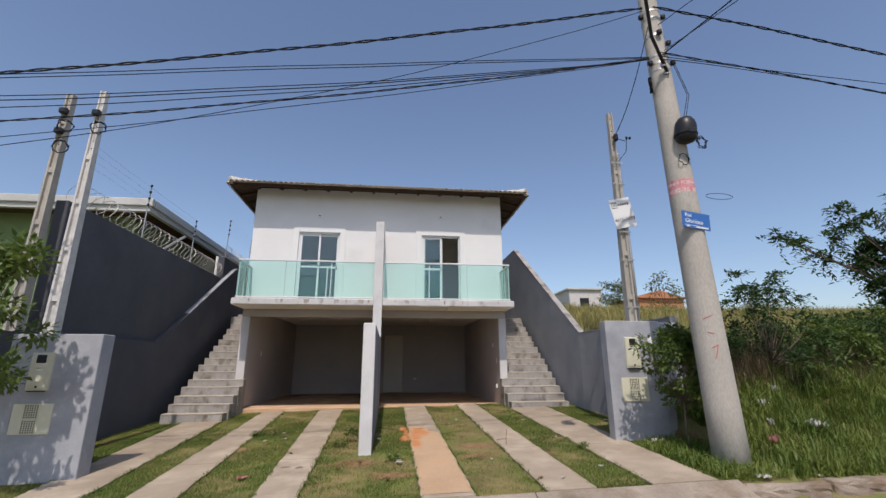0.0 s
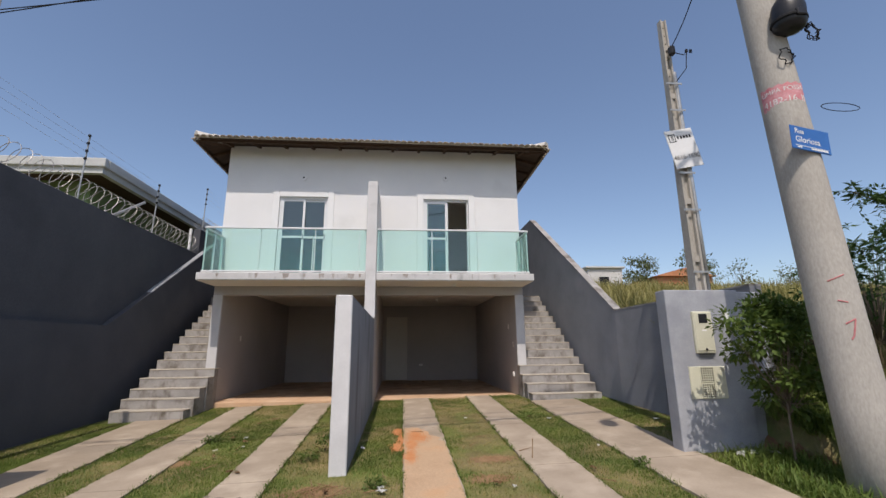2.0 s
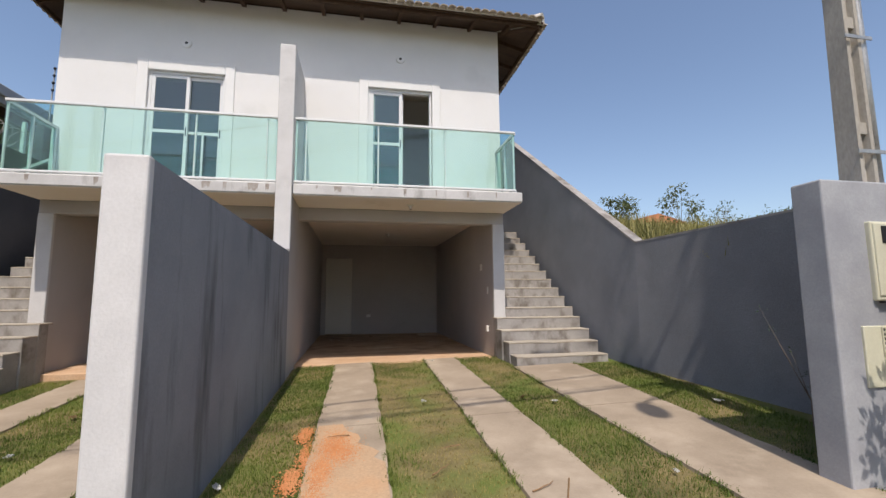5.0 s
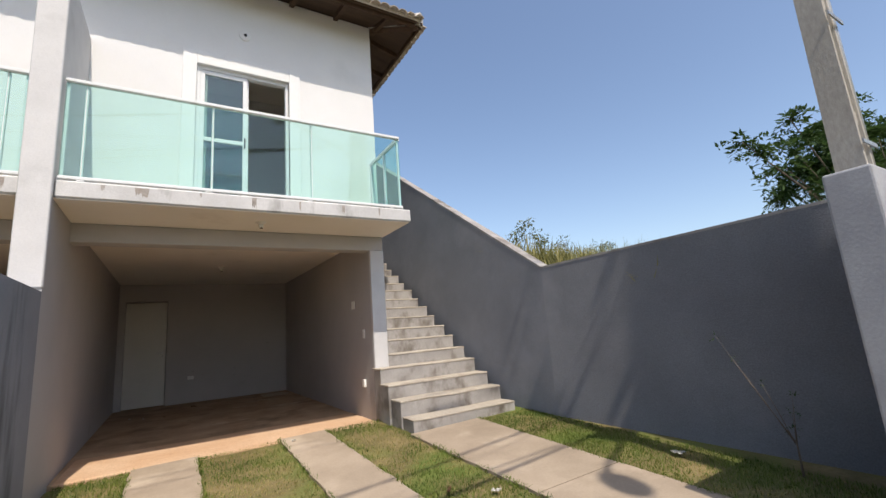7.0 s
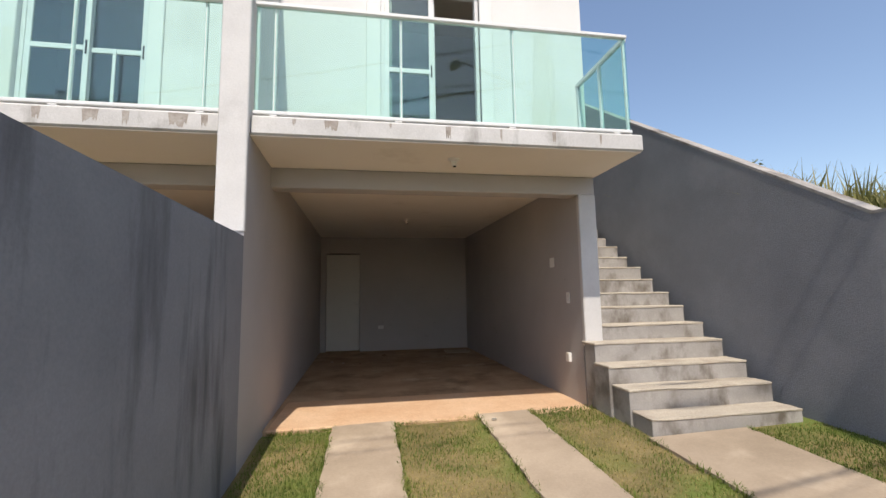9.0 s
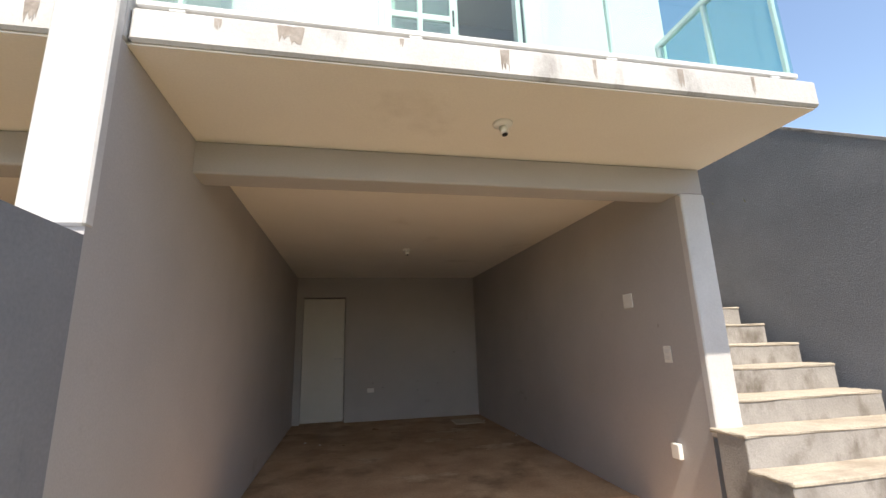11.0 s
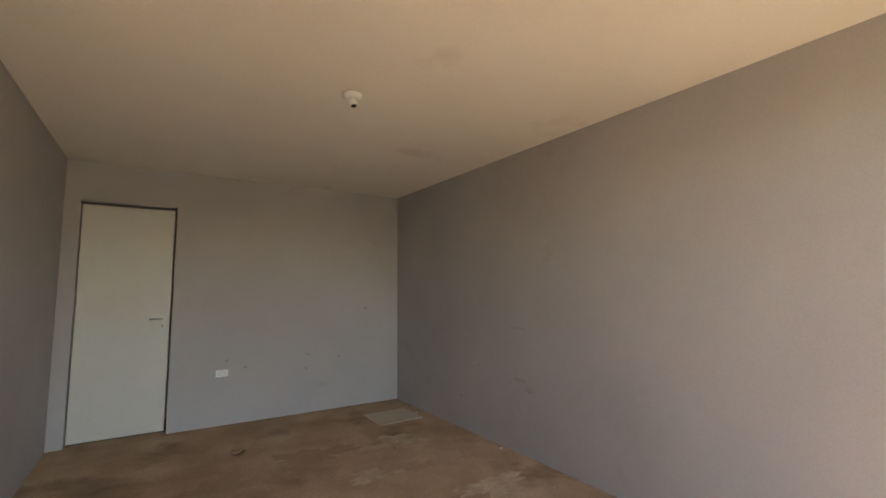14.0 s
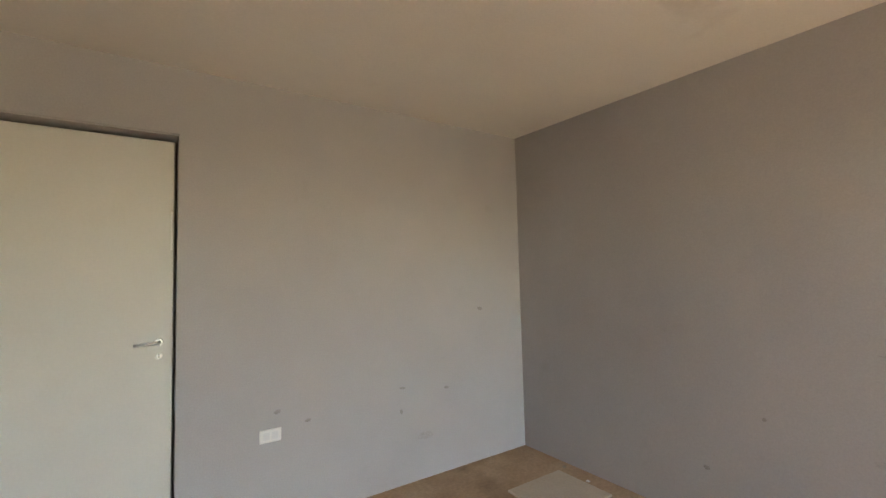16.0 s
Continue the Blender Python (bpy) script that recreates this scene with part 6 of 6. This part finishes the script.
def plant(name, base, top, spread_xy, crown_from, n_clumps, n_leaves, leaf, material, label, category, seed, clump_r=0.3, trunk_r=0.02, pinnate=False, lean=(0, 0), reach=()):
    q = np.random.default_rng(seed)
    b = np.array(base, float)
    H_ = top - b[2]
    t = thing(name, base, label, category)
    limbs = bmesh.new()
    fork = b + np.array([lean[0] * 0.3, lean[1] * 0.3, H_ * crown_from])
    tube(limbs, [b + np.array([0, 0, -0.1]), b + np.array([lean[0] * 0.1, lean[1] * 0.1, H_ * crown_from * 0.5]), fork], [trunk_r * 1.3, trunk_r, trunk_r * 0.8], 8)
    at, out = [], []
    for c in range(n_clumps + len(reach)):
        a = 2 * np.pi * (c * 0.618 + q.uniform(-0.06, 0.06))
        r = np.sqrt(q.uniform(0.05, 1))
        hz = q.uniform(0.0, 1.0)
        k = 1 - 0.55 * max(hz - 0.45, 0) / 0.55
        centre = np.array([b[0] + lean[0] + spread_xy * r * k * np.cos(a), b[1] + lean[1] + spread_xy * r * k * np.sin(a), b[2] + H_ * (crown_from + (0.97 - crown_from) * hz)])
        if c >= n_clumps:
            centre = np.array(reach[c - n_clumps], float)
        mid = (fork + centre) / 2 + np.array([0, 0, -0.06 * H_ * r])
        tube(limbs, [fork - np.array([0, 0, H_ * crown_from * 0.3 * q.random()]), mid, centre], [trunk_r * 0.5, trunk_r * 0.33, trunk_r * 0.14], 5)
        m = n_leaves // n_clumps // (2 if c >= n_clumps else 1)
        if pinnate:
            for f in range(max(1, m // 18)):
                d = np.array([np.cos(a), np.sin(a), 0.2]) * 0.6 + q.normal(0, 0.6, 3)
                d /= np.linalg.norm(d)
                Lr = clump_r * q.uniform(0.7, 1.3)
                side = np.cross(d, [0, 0, 1.0])
                side /= np.linalg.norm(side) + 1e-9
                for j in range(9):
                    p = centre + d * Lr * (j + 1) / 9 - np.array([0, 0, 0.55 * Lr * ((j + 1) / 9) ** 2])
                    for sg_ in (-1, 1):
                        at.append(p)
                        out.append(side * sg_ + d * 0.5)
        else:
            o = q.normal(0, 1, (m, 3))
            o /= np.linalg.norm(o, axis=1)[:, None]
            rr = clump_r * q.uniform(0.25, 1, m)[:, None] * np.array([1, 1, 0.7])
            at.extend(centre + o * rr)
            out.extend(o)
    part("trunk", limbs, BARK, t, smooth=True)
    me = leaf_mesh("crown", np.array(at) - np.array(place_of(t)), np.array(out), leaf, seed + 1, material, 0.30 if pinnate else 0.42)
    c = new("crown", me)
    c.parent = t
    return t


plant("bush", (4.10, 6.50, lot(4.10, 6.50)), 1.56, 0.42, 0.40, 30, 4000, 0.07, LEAF, "leafy green sapling in front of the service pillar", "bush", 21, 0.14, 0.010, lean=(0.14, 0.06), reach=((3.58, 6.46, 1.20), (3.64, 6.50, 1.30), (3.70, 6.48, 1.08), (3.84, 6.5, 1.18), (4.25, 6.58, 0.80), (4.38, 6.62, 0.62), (4.25, 6.55, 0.50), (4.48, 6.66, 0.9), (4.45, 6.65, 0.5), (4.1, 6.6, 0.66), (4.05, 6.62, 0.5), (4.35, 6.6, 0.4)))
plant("sapling", (-4.45, 5.75, lot(-4.45, 5.75)), 2.6, 0.75, 0.40, 30, 2600, 0.10, LEAF, "leafy green sapling beside the service pillar", "bush", 22, 0.22, 0.018)
plant("shrub", (6.75, 7.75, on_hill(6.75, 7.75)), 2.75, 0.78, 0.12, 36, 3900, 0.10, TREELEAF, "loose dark green shrub on the slope", "shrub", 23, 0.30, 0.02, pinnate=True)
plant("shrub", (5.75, 8.0, on_hill(5.75, 8.0)), 1.55, 0.55, 0.05, 24, 2600, 0.06, TREELEAF, "low dark green scrub among dead stems", "shrub", 31, 0.22, 0.012)
plant("shrub", (7.4, 8.6, on_hill(7.4, 8.6)), 1.8, 0.8, 0.05, 26, 3000, 0.07, TREELEAF, "low dark green scrub on the slope", "shrub", 33, 0.26, 0.012)
plant("shrub", (9.6, 8.7, on_hill(9.6, 8.7)), 1.9, 0.9, 0.05, 26, 3000, 0.08, TREELEAF, "low dark green scrub on the slope", "shrub", 35, 0.28, 0.012)
plant("shrub", (8.6, 8.3, on_hill(8.6, 8.3)), 1.75, 0.9, 0.10, 22, 2000, 0.09, LEAF, "low green shrub on the slope", "shrub", 24, 0.3, 0.025)
plant("tree", (13.9, 9.5, on_hill(13.9, 9.5)), 5.3, 1.75, 0.25, 60, 27000, 0.15, TREELEAF, "spreading tree with drooping feathery leaves", "tree", 25, 0.5, 0.07, pinnate=True, reach=((9.85, 10.2, 4.15), (10.3, 10.15, 3.95), (11.0, 10.0, 3.7), (11.4, 9.9, 4.85), (11.6, 9.8, 4.4), (11.7, 9.8, 3.4), (11.2, 9.9, 4.1), (12.0, 9.5, 4.6), (12.2, 9.3, 4.0), (12.4, 9.3, 4.9), (12.3, 9.2, 3.4), (12.7, 9.2, 4.4), (12.1, 9.4, 3.0), (12.6, 9.2, 3.8)))
plant("tree", (17.2, 9.6, on_hill(17.2, 9.6)), 4.8, 2.0, 0.2, 44, 8000, 0.15, TREELEAF, "dense dark green tree on the slope", "tree", 26, 0.65, 0.09, pinnate=True)
plant("shrub", (11.3, 9.3, on_hill(11.3, 9.3)), 2.35, 1.0, 0.1, 22, 2400, 0.11, LEAF, "bushy green shrub at the foot of a tree", "shrub", 27, 0.35, 0.03)
for k, (x, y, top, r, dense, lf) in enumerate(((10.9, 20.6, 5.1, 0.8, 1300, 0.13), (12.7, 19.4, 5.1, 0.9, 650, 0.13), (14.8, 19.5, 4.6, 0.6, 220, 0.12), (8.4, 17.5, 3.7, 0.35, 90, 0.11), (16.9, 19.2, 4.5, 0.6, 300, 0.12),
                                              (19.5, 21, 4.7, 0.9, 500, 0.14))):
    plant("shrub", (x, y, on_hill(x, y)), top, r, 0.25, 16, dense, lf, FARLEAF, "far open shrub on the hilltop against the sky", "shrub", 60 + 2 * k, 0.3, 0.022)

for k, (x, y, tall, r) in enumerate(((-0.55, 8.1, 0.17, 0.15), (-0.66, 7.75, 0.10, 0.14), (-0.5, 8.5, 0.14, 0.12), (2.75, 6.85, 0.07, 0.09), (0.12, 6.75, 0.08, 0.09), (-2.2, 8.9, 0.06, 0.10))):
    plant("weed", (x, y, lot(x, y)), lot(x, y) + tall, r, 0.15, 10, 200, 0.035, LEAF, "low leafy green weed in the lawn", "weed", 90 + 2 * k, 0.05, 0.003)
plant("wall_weed", (4.26, 8.06, lot(4.26, 8.06)), 0.4, 0.05, 0.5, 2, 34, 0.024, TREELEAF, "straggling thin weed climbing by the grey wall", "weed", 120, 0.05, 0.007, reach=((4.28, 8.46, 0.85), (4.27, 8.36, 0.68), (4.26, 8.2, 0.52), (4.24, 8.02, 0.46)))

# ---- litter ----
for name, x, y, w, d, mt, lb, ct in (
        ("paper_scrap", 1.36, 9.53, 0.07, 0.06, PAPER, "crumpled white paper on the lawn", "litter"),
        ("paper_scrap", 0.19, 6.64, 0.09, 0.06, PAPER, "dirty paper scrap on the lawn", "litter"),
        ("paper_scrap", 1.37, 6.47, 0.05, 0.04, PAPER, "small white paper scrap on the lawn", "litter"),
        ("paper_scrap", -0.13 - 0.35, 8.3, 0.06, 0.05, PAPER, "white paper scrap by the low wall", "litter"),
        ("paper_scrap", 1.79, 11.62, 0.06, 0.05, PAPER, "white scrap by the garage threshold", "litter"),
        ("yellow_leaf", -1.91, 8.31, 0.10, 0.05, BEIGE, "yellow leaf on the lawn", "leaf"),
        ("dry_leaf", 2.25, 6.83, 0.13, 0.05, DRY, "curled dry leaf on a concrete strip", "leaf"),
        ("dry_leaf", -0.55, 6.5, 0.16, 0.06, DRY, "curled dry leaf on the lawn", "leaf"),
        ("dry_leaf", -0.3, 6.65, 0.12, 0.05, DRY, "curled dry leaf on the lawn", "leaf"),
        ("dry_leaf", 0.06, 5.9, 0.14, 0.06, DRY, "curled dry leaf on the lawn", "leaf"),
        ("dry_leaf", -1.4, 7.4, 0.10, 0.05, DRY, "curled dry leaf on the lawn", "leaf"),
        ("paper_scrap", 2.65, 7.6, 0.05, 0.04, PAPER, "white paper scrap on the lawn", "litter"),
        ("paper_scrap", 2.55, 5.9, 0.07, 0.05, PAPER, "white paper scrap on the lawn", "litter"),
        ("paper_scrap", 1.95, 5.55, 0.06, 0.05, PAPER, "white paper scrap on a concrete strip", "litter"),
        ("dry_leaf", 1.72, 5.6, 0.10, 0.05, DRY, "curled dry leaf on the lawn", "leaf"),
        ("paper_scrap", -0.10, 8.05, 0.10, 0.05, PAPER, "crumpled white wrapper by the low wall", "litter"),
        ("packet", -1.60, 6.26, 0.17, 0.08, RED, "faded red packet on the lawn", "litter"),
        ("paper_scrap", -1.76, 8.93, 0.08, 0.06, PAPER, "white paper scrap on the lawn", "litter"),
        ("paper_scrap", -1.62, 8.42, 0.05, 0.04, PAPER, "small white paper scrap on the lawn", "litter"),
        ("dry_leaf", -1.70, 8.72, 0.15, 0.07, DRY, "curled dry leaf on the lawn", "leaf"),
        ("dry_leaf", -1.95, 8.98, 0.12, 0.06, DRY, "curled dry leaf on the lawn", "leaf"),
        ("dry_leaf", -1.82, 8.05, 0.14, 0.06, DRY, "curled dry leaf on the lawn", "leaf"),
        ("dry_leaf", -1.90, 9.9, 0.14, 0.06, DRY, "curled dry leaf on the lawn", "leaf"),
        ("dry_leaf", -1.74, 10.2, 0.12, 0.06, DRY, "curled dry leaf on the lawn", "leaf"),
        ("dry_leaf", -1.30, 7.35, 0.10, 0.05, DRY, "curled dry leaf on a concrete strip", "leaf"),
        ("dry_leaf", 1.24, 6.60, 0.13, 0.05, DRY, "curled dry leaf on the lawn", "leaf"),
        ("paper_scrap", 2.60, 9.20, 0.09, 0.07, PAPER, "crumpled white paper on the lawn", "litter"),
        ("paper_scrap", 0.20, 6.56, 0.13, 0.10, PAPER, "torn grey paper on the lawn", "litter"),
        ("paper_scrap", 4.08, 8.80, 0.14, 0.08, PAPER, "white paper scrap at the foot of the wall", "litter"),
        ("dry_leaf", 2.36, 9.42, 0.14, 0.03, DRY, "dry twig-like leaf on the lawn", "leaf")):
    scrap(name, x, y, lot(x, y) + 0.028, w * 0.75, d * 0.75, mt, lb, ct, 0.02)
for x, y, w, mt, lb in ((4.0, 6.9, 0.12, PAPER, "grey plastic scrap in the grass by the pillar"), (4.2, 6.85, 0.10, PAPER, "white plastic scrap in the grass by the pillar"), (3.85, 6.88, 0.09, PAPER, "white plastic scrap in the grass by the pillar")):
    scrap("plastic_scrap", x, y, lot(x, y) + 0.04, w, 0.07, mt, lb, "litter", 0.05)
for x, y, w, mt in ((5.95, 6.35, 0.26, PAPER), (5.55, 6.75, 0.14, PAPER), (5.0, 6.05, 0.12, RED), (6.1, 7.1, 0.10, PAPER), (5.3, 6.4, 0.08, PAPER)):
    scrap("plastic_bag", x, y, on_hill(x, y) + 0.06, w, w * 0.8, mt, "crumpled plastic bag lying in the wild grass" if mt is PAPER else "faded red packet lying in the wild grass", "litter", 0.12)
scrap("paper_scrap", 4.05, 5.24, -0.20, 0.16, 0.09, PAPER, "torn paper lying on the kerb", "litter", 0.06)
for k in range(10):
    x, y = 3.8 + 0.55 * k + rng.uniform(-0.2, 0.2), rng.uniform(5.33, 5.5)
    lump("stone", x, y, (lot(x, y) if x < 4.45 else on_hill(x, y)) - 0.01, rng.uniform(0.025, 0.06), KERB, "rough stone lying along the kerb", "stone", 0.6)
for k in range(22):
    x, y = (rng.gauss(-0.45, 0.22), rng.gauss(6.6, 0.13)) if k < 14 else (rng.uniform(-2.2, 2.6), rng.uniform(5.8, 9.0))
    a = rng.uniform(0, 3.14)
    pts = [Vector((x, y, lot(x, y) + 0.03))]
    for i in range(4):
        a += rng.uniform(-0.5, 0.5)
        pts.append(pts[-1] + Vector((0.045 * math.cos(a), 0.045 * math.sin(a), rng.uniform(-0.004, 0.01))))
    tagged(mesh_object("twig", tube(bmesh.new(), pts, [0.005, 0.0045, 0.004, 0.003, 0.002], 5), DRY), "thin dry twig lying on the lawn", "twig")
for k, (x, y, rx, ry) in enumerate(((-1.21, 6.65, 0.06, 0.04), (-1.03, 6.60, 0.05, 0.05), (-1.33, 6.72, 0.03, 0.02))):
    patch("damp_spot", x, y, rx, ry, DAMP, "dark damp spot on a concrete strip", 400 + k, 0.0245, 0.3, 24)
for k, (x, y, rx, ry) in enumerate(((1.22, 6.78, 0.16, 0.09), (-0.4, 6.72, 0.22, 0.12), (1.35, 7.4, 0.2, 0.1), (0.1, 6.1, 0.25, 0.12), (-2.2, 7.9, 0.18, 0.1))):
    crumbs("dry_thatch", [(x, y, rx, ry)], 900, 0.011, DRY, "dry brown thatch lying in the worn lawn", 420 + k, 0.006)
patch("bare_earth", 4.62, 6.75, 0.35, 0.16, REDSOIL, "bare red-brown earth under the sapling", 51, 0.02, 0.4)
weed = [Vector((1.77, 7.28, lot(1.77, 7.28))), Vector((1.775, 7.28, lot(1.77, 7.28) + 0.12)), Vector((1.78, 7.27, lot(1.77, 7.28) + 0.22))]
tagged(mesh_object("weed_stalk", tube(bmesh.new(), weed, 0.005, 5), DRY), "single dry weed stalk standing by a strip", "weed")
